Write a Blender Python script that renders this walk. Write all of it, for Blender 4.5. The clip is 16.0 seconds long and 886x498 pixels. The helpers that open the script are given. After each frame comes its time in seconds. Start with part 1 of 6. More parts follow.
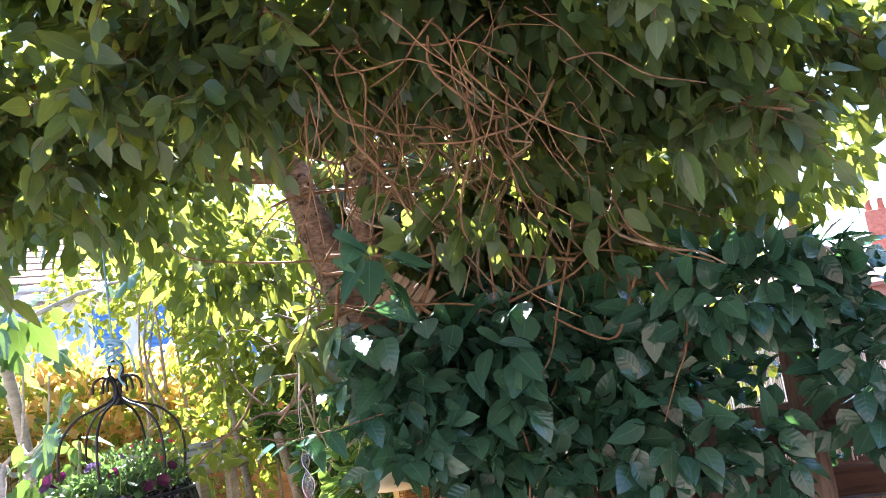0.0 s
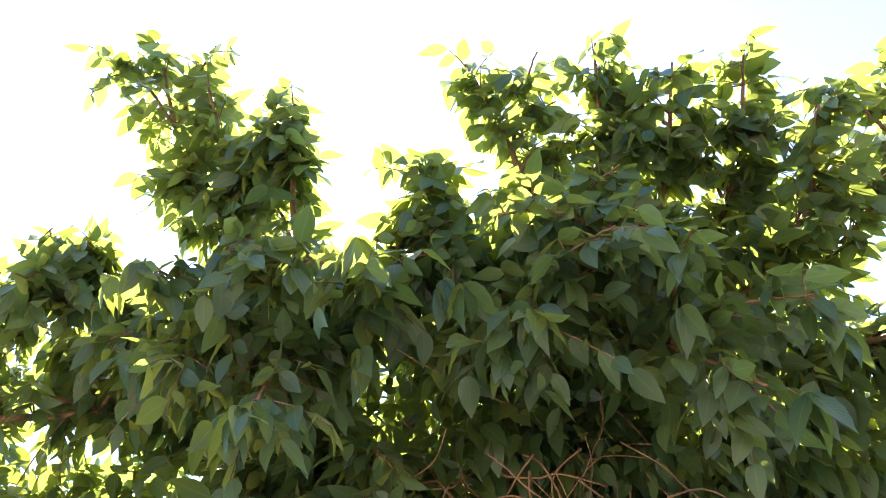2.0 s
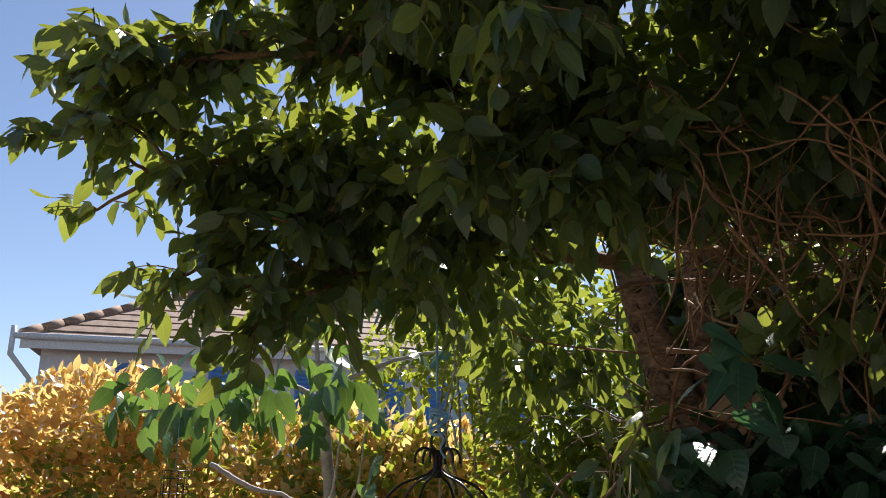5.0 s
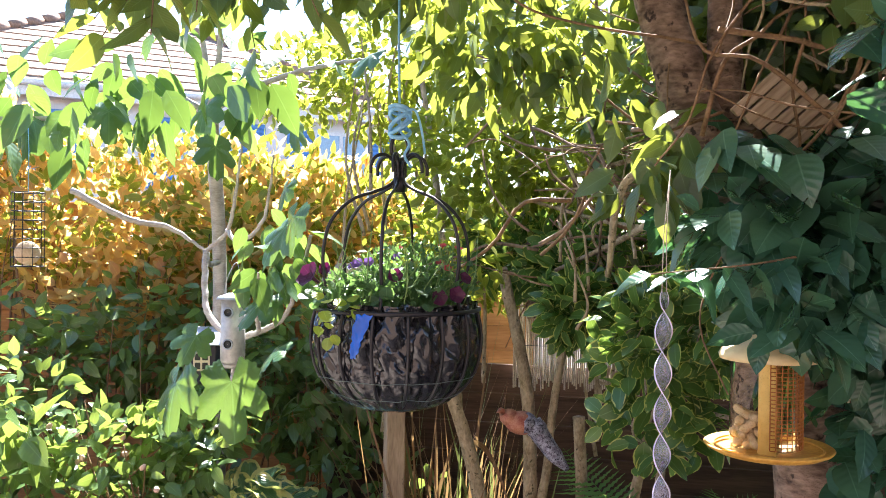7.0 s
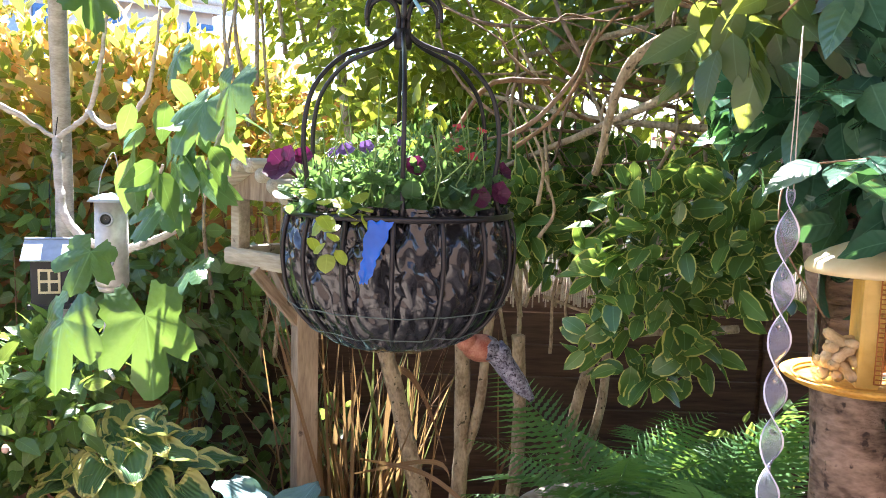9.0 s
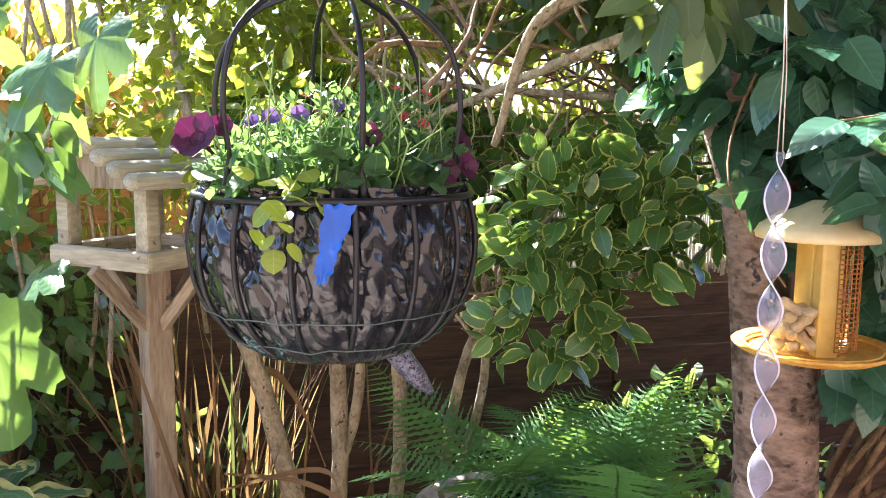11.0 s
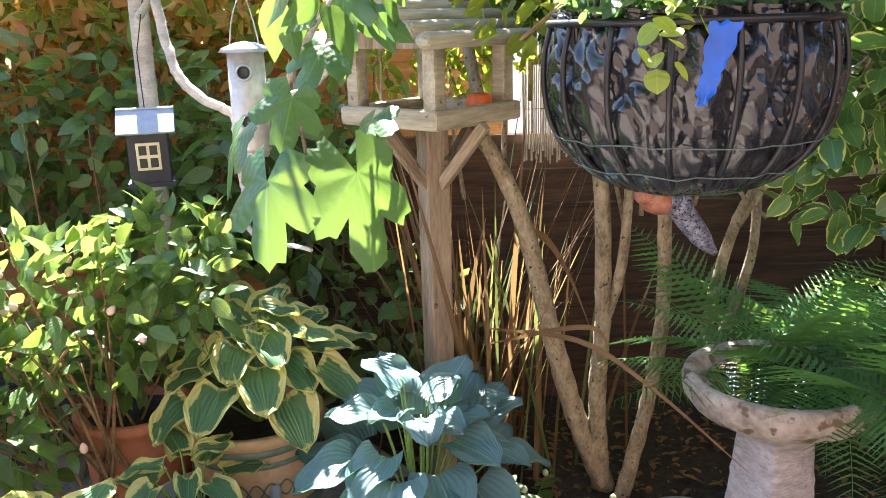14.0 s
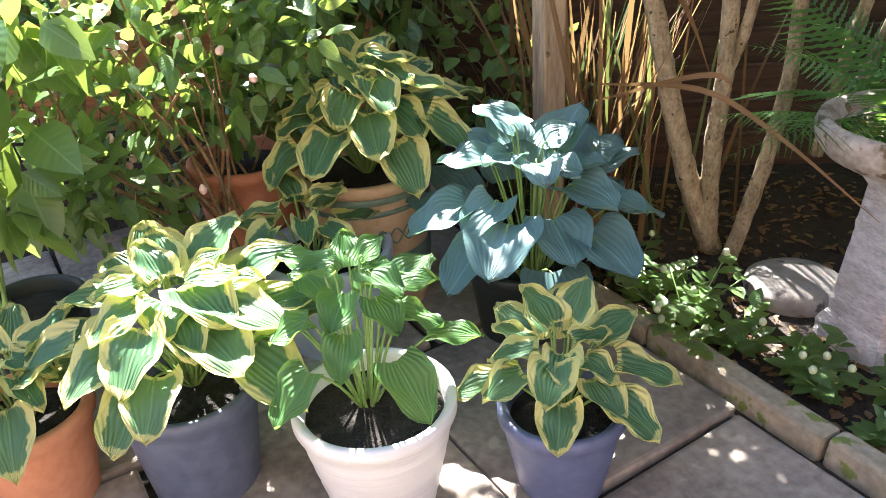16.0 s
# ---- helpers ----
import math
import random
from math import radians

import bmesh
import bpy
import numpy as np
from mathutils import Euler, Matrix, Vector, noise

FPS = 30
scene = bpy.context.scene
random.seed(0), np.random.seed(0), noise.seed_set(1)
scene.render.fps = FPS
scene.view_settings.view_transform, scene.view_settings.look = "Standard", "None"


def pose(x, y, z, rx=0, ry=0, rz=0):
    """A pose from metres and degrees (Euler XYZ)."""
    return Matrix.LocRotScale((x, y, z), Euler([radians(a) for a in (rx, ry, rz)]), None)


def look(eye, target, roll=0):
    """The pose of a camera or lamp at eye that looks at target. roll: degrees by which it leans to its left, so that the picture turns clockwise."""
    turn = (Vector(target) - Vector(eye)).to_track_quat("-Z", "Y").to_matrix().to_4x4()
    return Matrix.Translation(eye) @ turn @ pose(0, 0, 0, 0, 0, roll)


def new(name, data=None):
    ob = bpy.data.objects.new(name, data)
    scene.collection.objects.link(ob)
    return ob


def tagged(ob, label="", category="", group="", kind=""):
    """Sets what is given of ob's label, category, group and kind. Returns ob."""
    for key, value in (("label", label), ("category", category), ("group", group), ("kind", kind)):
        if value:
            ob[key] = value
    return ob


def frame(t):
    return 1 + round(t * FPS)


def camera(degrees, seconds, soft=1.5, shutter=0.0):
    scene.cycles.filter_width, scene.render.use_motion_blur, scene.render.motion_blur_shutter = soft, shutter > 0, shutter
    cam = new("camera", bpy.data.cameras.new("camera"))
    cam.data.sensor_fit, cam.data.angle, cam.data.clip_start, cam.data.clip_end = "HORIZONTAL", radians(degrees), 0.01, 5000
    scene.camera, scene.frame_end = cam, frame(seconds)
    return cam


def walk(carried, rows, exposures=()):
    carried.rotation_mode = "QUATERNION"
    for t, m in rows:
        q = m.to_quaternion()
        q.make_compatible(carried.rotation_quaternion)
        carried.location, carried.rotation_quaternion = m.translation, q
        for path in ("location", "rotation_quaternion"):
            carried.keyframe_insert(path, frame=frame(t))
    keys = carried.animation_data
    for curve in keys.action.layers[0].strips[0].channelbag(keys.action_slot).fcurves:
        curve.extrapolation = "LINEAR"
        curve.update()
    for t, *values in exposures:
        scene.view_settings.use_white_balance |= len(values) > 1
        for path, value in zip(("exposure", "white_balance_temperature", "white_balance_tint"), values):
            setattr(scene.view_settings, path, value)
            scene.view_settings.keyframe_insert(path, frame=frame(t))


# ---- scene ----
cam = camera(57.0, 16.0, soft=0.9)
PATH = [
    (0, (0.993, -2.229, 1.638), (0.952, -0.252, 1.937), -8.9),
    (0.5, (0.978, -2.273, 1.691), (0.898, -0.346, 2.222), -8.2),
    (1, (0.997, -2.303, 1.707), (0.867, -0.462, 2.476), -7.6),
    (1.5, (0.966, -2.341, 1.713), (0.87, -0.609, 2.707), -8.9),
    (2, (0.988, -2.363, 1.738), (0.896, -0.719, 2.874), -9.3),
    (2.5, (0.988, -2.364, 1.734), (0.872, -0.788, 2.96), -8.7),
    (3, (0.977, -2.357, 1.736), (0.644, -0.784, 2.926), -4.1),
    (3.5, (0.944, -2.353, 1.742), (0.392, -0.772, 2.836), -0.1),
    (4, (0.917, -2.315, 1.724), (0.236, -0.706, 2.698), 1.4),
    (4.5, (0.883, -2.256, 1.706), (0.163, -0.557, 2.478), 0.7),
    (5, (0.808, -2.152, 1.665), (0.146, -0.35, 2.226), 0.3),
    (5.2, (0.802, -2.084, 1.658), (0.155, -0.252, 2.13), 0.3),
    (7.3, (0.331, -1.612, 1.571), (0.019, 0.362, 1.505), 0.8),
    (7.5, (0.3, -1.554, 1.569), (0.003, 0.422, 1.466), 0.8),
    (8, (0.156, -1.444, 1.544), (0.062, 0.55, 1.415), 1.2),
    (8.5, (0.037, -1.378, 1.542), (0.101, 0.61, 1.335), 1.4),
    (9, (0.0, -1.263, 1.531), (0.117, 0.721, 1.306), 1.6),
    (9.5, (0.047, -1.045, 1.516), (0.153, 0.939, 1.284), 1.2),
    (9.7, (0.047, -0.999, 1.508), (0.253, 0.974, 1.253), 1.7),
    (11.8, (-0.316, -1.054, 1.53), (0.314, 0.828, 1.279), -0.1),
    (12, (-0.326, -1.055, 1.541), (0.213, 0.861, 1.353), -0.7),
    (12.5, (-0.334, -1.071, 1.549), (0.016, 0.897, 1.472), -1.3),
    (13, (-0.335, -1.052, 1.516), (-0.076, 0.923, 1.332), -1.2),
    (13.5, (-0.351, -1.035, 1.478), (-0.171, 0.923, 1.11), -1.2),
    (14, (-0.364, -1.024, 1.448), (-0.259, 0.902, 0.918), -1.7),
    (14.5, (-0.373, -1.017, 1.413), (-0.341, 0.86, 0.724), -2.3),
    (15, (-0.413, -1.023, 1.356), (-0.413, 0.817, 0.573), -2.5),
    (15.5, (-0.458, -1.024, 1.302), (-0.484, 0.78, 0.439), -2.8),
    (16, (-0.458, -1.016, 1.295), (-0.559, 0.736, 0.334), -3.8),
]
walk(cam, [(t, look(eye, target, roll)) for t, eye, target, roll in PATH],
     [(0, 3.3, 5800, 22), (0.6, 3.55, 5850, 20), (1.5, 3.6, 5900, 17), (2.0, 3.2, 6050, 15), (2.5, 2.5, 5850, 9), (3.0, 1.4, 6300, 13), (3.5, 1.15, 6400, 14), (4.5, 0.95, 6350, 15), (5.2, 0.9, 6350, 16),
      (7.3, 3.1, 6100, 17), (9.7, 3.25, 6100, 17), (12.0, 3.5, 6100, 18), (12.5, 3.25, 6100, 18), (13.0, 3.25, 6100, 18), (14.5, 3.45, 6250, 15), (16, 3.4, 6250, 14)])

# world and sun
SUN_AZ, SUN_EL = radians(-13.5), radians(48.0)    # azimuth from +y towards +x
wd = bpy.data.worlds.new("sky")
scene.world = wd
wd.use_nodes = True
nt = wd.node_tree
sky = nt.nodes.new("ShaderNodeTexSky")
sky.sky_type, sky.sun_disc = "NISHITA", False
sky.sun_elevation, sky.sun_rotation = SUN_EL, SUN_AZ
sky.air_density, sky.dust_density, sky.ozone_density = 1.0, 0.25, 1.8
bg = nt.nodes["Background"]
bg.inputs["Strength"].default_value = 0.065
nt.links.new(sky.outputs[0], bg.inputs[0])
sun = new("sun", bpy.data.lights.new("sun", "SUN"))
sun.data.energy, sun.data.angle, sun.data.color = 5.0, radians(0.5), (1.0, 0.95, 0.86)
sun_way = Vector((math.sin(SUN_AZ) * math.cos(SUN_EL), math.cos(SUN_AZ) * math.cos(SUN_EL), math.sin(SUN_EL)))
sun.matrix_world = look(sun_way * 30, (0, 0, 0))

rng = np.random.default_rng(7)


# ---- materials ----
def nodes_of(name):
    m = bpy.data.materials.new(name)
    m.use_nodes = True
    t = m.node_tree
    return m, t, t.nodes["Principled BSDF"]


def ramp(t, fac, stops):
    r = t.nodes.new("ShaderNodeValToRGB")
    while len(r.color_ramp.elements) < len(stops):
        r.color_ramp.elements.new(0.5)
    for e, (p, c) in zip(r.color_ramp.elements, stops):
        e.position, e.color = p, (*c, 1)
    t.links.new(fac, r.inputs[0])
    return r.outputs[0]


def noise_tex(t, scale, detail=4, coord="Object", stretch=(1, 1, 1)):
    co, mp, n = t.nodes.new("ShaderNodeTexCoord"), t.nodes.new("ShaderNodeMapping"), t.nodes.new("ShaderNodeTexNoise")
    mp.inputs["Scale"].default_value = stretch
    n.inputs["Scale"].default_value, n.inputs["Detail"].default_value = scale, detail
    t.links.new(co.outputs[coord], mp.inputs[0])
    t.links.new(mp.outputs[0], n.inputs["Vector"])
    return n.outputs[0]


def mix(t, fac, a, b, kind="MIX"):
    m = t.nodes.new("ShaderNodeMix")
    m.data_type, m.blend_type = "RGBA", kind
    for sock, v in ((m.inputs[0], fac), (m.inputs[6], a), (m.inputs[7], b)):
        if isinstance(v, (int, float)):
            sock.default_value = v
        elif isinstance(v, tuple):
            sock.default_value = (*v, 1)
        else:
            t.links.new(v, sock)
    return m.outputs[2]


def math_node(t, op, a, b=0.0):
    m = t.nodes.new("ShaderNodeMath")
    m.operation = op
    for sock, v in ((m.inputs[0], a), (m.inputs[1], b)):
        if isinstance(v, (int, float)):
            sock.default_value = v
        else:
            t.links.new(v, sock)
    return m.outputs[0]


def bump(t, b, height, strength, dist=0.01):
    n = t.nodes.new("ShaderNodeBump")
    n.inputs["Strength"].default_value, n.inputs["Distance"].default_value = strength, dist
    t.links.new(height, n.inputs["Height"])
    t.links.new(n.outputs[0], b.inputs["Normal"])


def surface(name, dark, light, scale=12, rough=0.7, metal=0.0, relief=0.3, stretch=(1, 1, 1), fine=6.0, spots=None, dist=0.01, vary=0.0):
    """A rough surface: two colours in broad patches, fine grain, relief, optional spots (colour, amount)."""
    m, t, b = nodes_of(name)
    broad, grain = noise_tex(t, scale, 5, stretch=stretch), noise_tex(t, scale * fine, 6, stretch=stretch)
    both = math_node(t, "ADD", math_node(t, "MULTIPLY", broad, 0.6), math_node(t, "MULTIPLY", grain, 0.4))
    col = ramp(t, both, [(0.36, dark), (0.64, light)])
    if spots:
        fac = ramp(t, noise_tex(t, scale * 2.3, 6), [(1 - spots[1], (0, 0, 0)), (min(1, 1.06 - spots[1]), (1, 1, 1))])
        col = mix(t, fac, col, spots[0])
    if vary:
        info = t.nodes.new("ShaderNodeObjectInfo")
        v = math_node(t, "ADD", 1 - vary / 2, math_node(t, "MULTIPLY", info.outputs["Random"], vary))
        hsv = t.nodes.new("ShaderNodeHueSaturation")
        t.links.new(v, hsv.inputs["Value"])
        t.links.new(col, hsv.inputs["Color"])
        col = hsv.outputs[0]
    t.links.new(col, b.inputs["Base Color"])
    b.inputs["Roughness"].default_value, b.inputs["Metallic"].default_value = rough, metal
    if relief:
        bump(t, b, both, relief, dist)
    return m


def leaf_material(name, dark, light, glow, edge=None, margin=0.75, rough=0.42, veins=0.15, through_light=0.4, vein_count=16.0, gloss=0.5, lengthwise=False):
    """A leaf: UV x runs across it (-1 to 1 as 0 to 1), y along it. edge: the colour of a variegated margin."""
    m, t, b = nodes_of(name)
    geo, uv, sep = t.nodes.new("ShaderNodeNewGeometry"), t.nodes.new("ShaderNodeUVMap"), t.nodes.new("ShaderNodeSeparateXYZ")
    t.links.new(uv.outputs[0], sep.inputs[0])
    info = t.nodes.new("ShaderNodeObjectInfo")
    rnd = math_node(t, "FRACT", math_node(t, "ADD", geo.outputs["Random Per Island"], info.outputs["Random"]))
    col = ramp(t, rnd, [(0.0, dark), (1.0, light)])
    col = mix(t, math_node(t, "MULTIPLY", noise_tex(t, 30, 3), 0.5), col, tuple(c * 0.62 for c in dark))
    side = math_node(t, "ABSOLUTE", math_node(t, "SUBTRACT", math_node(t, "MULTIPLY", sep.outputs[0], 2.0), 1.0))
    if edge:
        wob = noise_tex(t, 40, 3)
        at = math_node(t, "ADD", math_node(t, "MAXIMUM", side, math_node(t, "MULTIPLY", math_node(t, "ABSOLUTE", math_node(t, "SUBTRACT", sep.outputs[1], 0.46)), 1.75)),
                       math_node(t, "MULTIPLY", math_node(t, "SUBTRACT", wob, 0.5), 0.5))
        fac = ramp(t, at, [(margin - 0.03, (0, 0, 0)), (margin + 0.03, (1, 1, 1))])
        col = mix(t, fac, col, edge)
    mid = ramp(t, side, [(0.0, (1, 1, 1)), (0.07, (0, 0, 0))])
    col = mix(t, math_node(t, "MULTIPLY", mid, 0.45), col, tuple(min(1, c * 1.7 + 0.04) for c in light))
    t.links.new(col, b.inputs["Base Color"])
    b.inputs["Roughness"].default_value = rough
    b.inputs["Specular IOR Level"].default_value = gloss
    wave = math_node(t, "SINE", math_node(t, "MULTIPLY", math_node(t, "SUBTRACT", sep.outputs[1], math_node(t, "MULTIPLY", side, 0.22)), vein_count * 6.283))
    if lengthwise:
        bow = math_node(t, "MULTIPLY", side, math_node(t, "ADD", 0.75, math_node(t, "MULTIPLY", math_node(t, "ABSOLUTE", math_node(t, "SUBTRACT", sep.outputs[1], 0.4)), 0.8)))
        wave = math_node(t, "SINE", math_node(t, "MULTIPLY", bow, vein_count * 6.283))
    bump(t, b, math_node(t, "ADD", wave, math_node(t, "MULTIPLY", mid, -1.5)), veins, 0.002)
    tr = t.nodes.new("ShaderNodeBsdfTranslucent")
    t.links.new(mix(t, 0.65, col, glow), tr.inputs[0])
    ms = t.nodes.new("ShaderNodeMixShader")
    ms.inputs[0].default_value = through_light
    t.links.new(b.outputs[0], ms.inputs[1])
    t.links.new(tr.outputs[0], ms.inputs[2])
    t.links.new(ms.outputs[0], t.nodes["Material Output"].inputs[0])
    return m


def plain(name, colour, rough=0.5, metal=0.0, coat=0.0):
    m, t, b = nodes_of(name)
    n = noise_tex(t, 35, 5)
    col = ramp(t, n, [(0.3, tuple(c * 0.82 for c in colour)), (0.7, tuple(min(1, c * 1.1) for c in colour))])
    t.links.new(col, b.inputs["Base Color"])
    b.inputs["Roughness"].default_value, b.inputs["Metallic"].default_value, b.inputs["Coat Weight"].default_value = rough, metal, coat
    bump(t, b, noise_tex(t, 140, 4), 0.08, 0.002)
    return m


def glass(name, tint=(1, 1, 1), rough=0.02, ior=1.45):
    m, t, b = nodes_of(name)
    b.inputs["Base Color"].default_value = (*tint, 1)
    b.inputs["Transmission Weight"].default_value, b.inputs["Roughness"].default_value, b.inputs["IOR"].default_value = 1, rough, ior
    return m


M_BARK = surface("bark_brown", (0.10, 0.065, 0.04), (0.34, 0.24, 0.17), 14, 0.9, 0, 0.9, (1, 1, 0.35), 5, dist=0.02)
M_TRUNK = surface("bark_ringed", (0.1, 0.065, 0.045), (0.36, 0.26, 0.2), 16, 0.9, 0, 1.0, (0.7, 0.7, 1.5), 4, ((0.045, 0.03, 0.025), 0.4), dist=0.02)
M_TWIG = surface("twig_bark", (0.12, 0.068, 0.032), (0.31, 0.195, 0.1), 30, 0.8, 0, 0.4)
M_STEM = surface("stem_bark", (0.19, 0.145, 0.085), (0.5, 0.41, 0.28), 26, 0.9, 0, 1.0, (1, 1, 0.6), 5, ((0.07, 0.06, 0.03), 0.36), dist=0.015)
M_FIGBARK = surface("fig_bark", (0.30, 0.27, 0.23), (0.55, 0.51, 0.46), 16, 0.75, 0, 0.4, (1, 1, 2.5))
M_CHERRY = leaf_material("tree_leaf", (0.03, 0.095, 0.05), (0.11, 0.2, 0.09), (0.52, 0.56, 0.05), vein_count=12, through_light=0.43, rough=0.33, gloss=0.7)
M_IVY = leaf_material("ivy_leaf", (0.035, 0.11, 0.08), (0.075, 0.19, 0.11), (0.14, 0.34, 0.06), rough=0.25, through_light=0.24, vein_count=7, gloss=0.9)
M_EUON = leaf_material("euonymus_leaf", (0.06, 0.16, 0.055), (0.13, 0.27, 0.08), (0.32, 0.46, 0.05), (0.56, 0.6, 0.16), 0.84, 0.26, 0.1, 0.35, 8, 0.65)
# euonymus leaf again, with the yellow of sunlight put into its colours
M_EUON_SUN = leaf_material("euonymus_sunlit_leaf", (0.10, 0.17, 0.03), (0.24, 0.28, 0.05), (0.5, 0.55, 0.04), (0.6, 0.6, 0.18), 0.9, 0.4, 0.1, 0.55, 8)
M_PHOTINIA = leaf_material("photinia_leaf", (0.6, 0.26, 0.1), (0.66, 0.58, 0.2), (0.95, 0.72, 0.24), None, 0.8, 0.35, 0.1, 0.62, 9, 0.8)
M_SHRUB = leaf_material("shrub_leaf", (0.075, 0.155, 0.045), (0.16, 0.27, 0.09), (0.4, 0.52, 0.07), rough=0.28, through_light=0.38, vein_count=9, gloss=0.7)
M_FIG = leaf_material("fig_leaf", (0.05, 0.14, 0.045), (0.10, 0.22, 0.075), (0.32, 0.5, 0.06), rough=0.33, through_light=0.3, vein_count=6, gloss=0.8)
M_HOSTA = leaf_material("hosta_variegated_leaf", (0.07, 0.18, 0.085), (0.14, 0.27, 0.12), (0.3, 0.45, 0.08), (0.7, 0.66, 0.25), 0.7, 0.34, 0.6, 0.3, 6, lengthwise=True)
M_HOSTA_BLUE = leaf_material("hosta_blue_leaf", (0.11, 0.21, 0.22), (0.16, 0.28, 0.28), (0.2, 0.4, 0.2), None, 0.8, 0.4, 0.32, 0.2, 7, lengthwise=True)
M_HOSTA_GREEN = leaf_material("hosta_green_leaf", (0.08, 0.2, 0.06), (0.13, 0.28, 0.09), (0.35, 0.55, 0.08), None, 0.8, 0.34, 0.6, 0.35, 6, lengthwise=True)
M_FERN = leaf_material("fern_leaf", (0.06, 0.19, 0.055), (0.12, 0.29, 0.09), (0.3, 0.5, 0.06), None, 0.8, 0.5, 0.1, 0.4, 4)
M_SMALL = leaf_material("basket_leaf", (0.04, 0.115, 0.05), (0.115, 0.22, 0.09), (0.22, 0.38, 0.07), None, 0.8, 0.5, 0.2, 0.4, 4)
M_LIME = leaf_material("lime_leaf", (0.3, 0.42, 0.05), (0.42, 0.52, 0.1), (0.6, 0.7, 0.06), None, 0.8, 0.5, 0.2, 0.45, 4)
M_STRAP = leaf_material("strap_leaf", (0.07, 0.13, 0.05), (0.16, 0.2, 0.07), (0.35, 0.4, 0.1), None, 0.8, 0.5, 0.2, 0.3, 2)
M_DRY = leaf_material("dry_leaf", (0.12, 0.055, 0.03), (0.34, 0.2, 0.1), (0.6, 0.4, 0.15), None, 0.8, 0.7, 0.4, 0.3, 3)
M_STALK = plain("green_stalk", (0.2, 0.32, 0.09), 0.5)
M_SOIL = surface("dark_soil", (0.012, 0.009, 0.007), (0.06, 0.045, 0.035), 30, 0.95, 0, 1.0, (1, 1, 1), 6, ((0.2, 0.12, 0.07), 0.34), dist=0.02)
M_POTSOIL = surface("black_potting_soil", (0.006, 0.005, 0.004), (0.03, 0.024, 0.02), 40, 0.95, 0, 1.0, (1, 1, 1), 5, ((0.12, 0.1, 0.08), 0.27), dist=0.02)
M_PAVE = surface("paving_stone", (0.17, 0.14, 0.12), (0.36, 0.31, 0.26), 5, 0.85, 0, 0.5, (1, 1, 1), 8, ((0.42, 0.37, 0.3), 0.36), vary=0.3)
M_FENCE = surface("fence_board", (0.30, 0.14, 0.05), (0.5, 0.27, 0.11), 8, 0.8, 0, 0.4, (0.3, 1, 3), 5, vary=0.35)
M_DARKFENCE = surface("dark_fence_board", (0.05, 0.028, 0.02), (0.13, 0.075, 0.05), 8, 0.85, 0, 0.4, (0.3, 1, 3), 5, vary=0.35)
M_GREYWOOD = surface("weathered_wood", (0.19, 0.135, 0.09), (0.44, 0.35, 0.25), 10, 0.85, 0, 0.5, (3, 3, 0.4), 5, ((0.1, 0.07, 0.05), 0.33), vary=0.25)
M_LOG = surface("weathered_log", (0.27, 0.23, 0.16), (0.52, 0.47, 0.36), 10, 0.85, 0, 0.5, (0.4, 3, 3), 5, ((0.12, 0.1, 0.07), 0.33), vary=0.25)
M_OLDWOOD = surface("old_grey_wood", (0.07, 0.05, 0.038), (0.2, 0.16, 0.12), 10, 0.9, 0, 0.6, (3, 3, 0.4), 5, ((0.05, 0.06, 0.03), 0.36), vary=0.25)
M_IRON = plain("black_painted_iron", (0.02, 0.02, 0.024), 0.35, 0.3)


# ---- mesh helpers ----
def mesh_np(name, verts, tris, uvs=None, material=None, smooth=True):
    """A triangle mesh from arrays. uvs: one per vertex."""
    verts, tris = np.asarray(verts, np.float32), np.asarray(tris, np.int32)
    me = bpy.data.meshes.new(name)
    me.vertices.add(len(verts))
    me.vertices.foreach_set("co", verts.ravel())
    me.loops.add(tris.size)
    me.loops.foreach_set("vertex_index", tris.ravel())
    me.polygons.add(len(tris))
    me.polygons.foreach_set("loop_start", np.arange(0, tris.size, 3, dtype=np.int32))
    me.polygons.foreach_set("use_smooth", np.full(len(tris), smooth))
    if uvs is not None:
        me.uv_layers.new(name="UVMap").data.foreach_set("uv", np.asarray(uvs, np.float32)[tris.ravel()].ravel())
    me.update(calc_edges=True)
    me.validate()
    if material:
        me.materials.append(material)
    return me


class Build:
    """Gathers pieces of one mesh."""
    def __init__(self):
        self.v, self.t, self.u, self.n = [], [], [], 0

    def add(self, v, t, u=None):
        v = np.asarray(v, float).reshape(-1, 3)
        self.v.append(v)
        self.t.append(np.asarray(t, int).reshape(-1, 3) + self.n)
        self.u.append(np.zeros((len(v), 2)) if u is None else np.asarray(u, float))
        self.n += len(v)
        return self

    def mesh(self, name, material, smooth=True):
        return mesh_np(name, np.concatenate(self.v), np.concatenate(self.t), np.concatenate(self.u), material, smooth)


def thing(name, label, category, at=(0, 0, 0), rz=0.0, group="", kind="", data=None):
    ob = new(name, data)
    ob.matrix_basis = pose(*at, 0, 0, rz)
    return tagged(ob, label, category, group, kind)


def child(name, me, parent, label="", m=None, kind=""):
    """Links a mesh as one part under a thing or a part."""
    ob = new(name, me)
    ob.parent = parent
    if m is not None:
        ob.matrix_basis = m
    return tagged(ob, label, kind=kind)


def smooth_path(pts, n):
    """Catmull-Rom through the points, n samples."""
    p = np.asarray(pts, float)
    p = np.vstack([2 * p[0] - p[1], p, 2 * p[-1] - p[-2]])
    out = []
    for s in np.linspace(0, len(p) - 3 - 1e-6, n):
        i, f = int(s), s - int(s)
        a, b, c, d = p[i:i + 4]
        out.append(0.5 * (2 * b + (c - a) * f + (2 * a - 5 * b + 4 * c - d) * f * f + (3 * b - a - 3 * c + d) * f ** 3))
    return np.array(out)


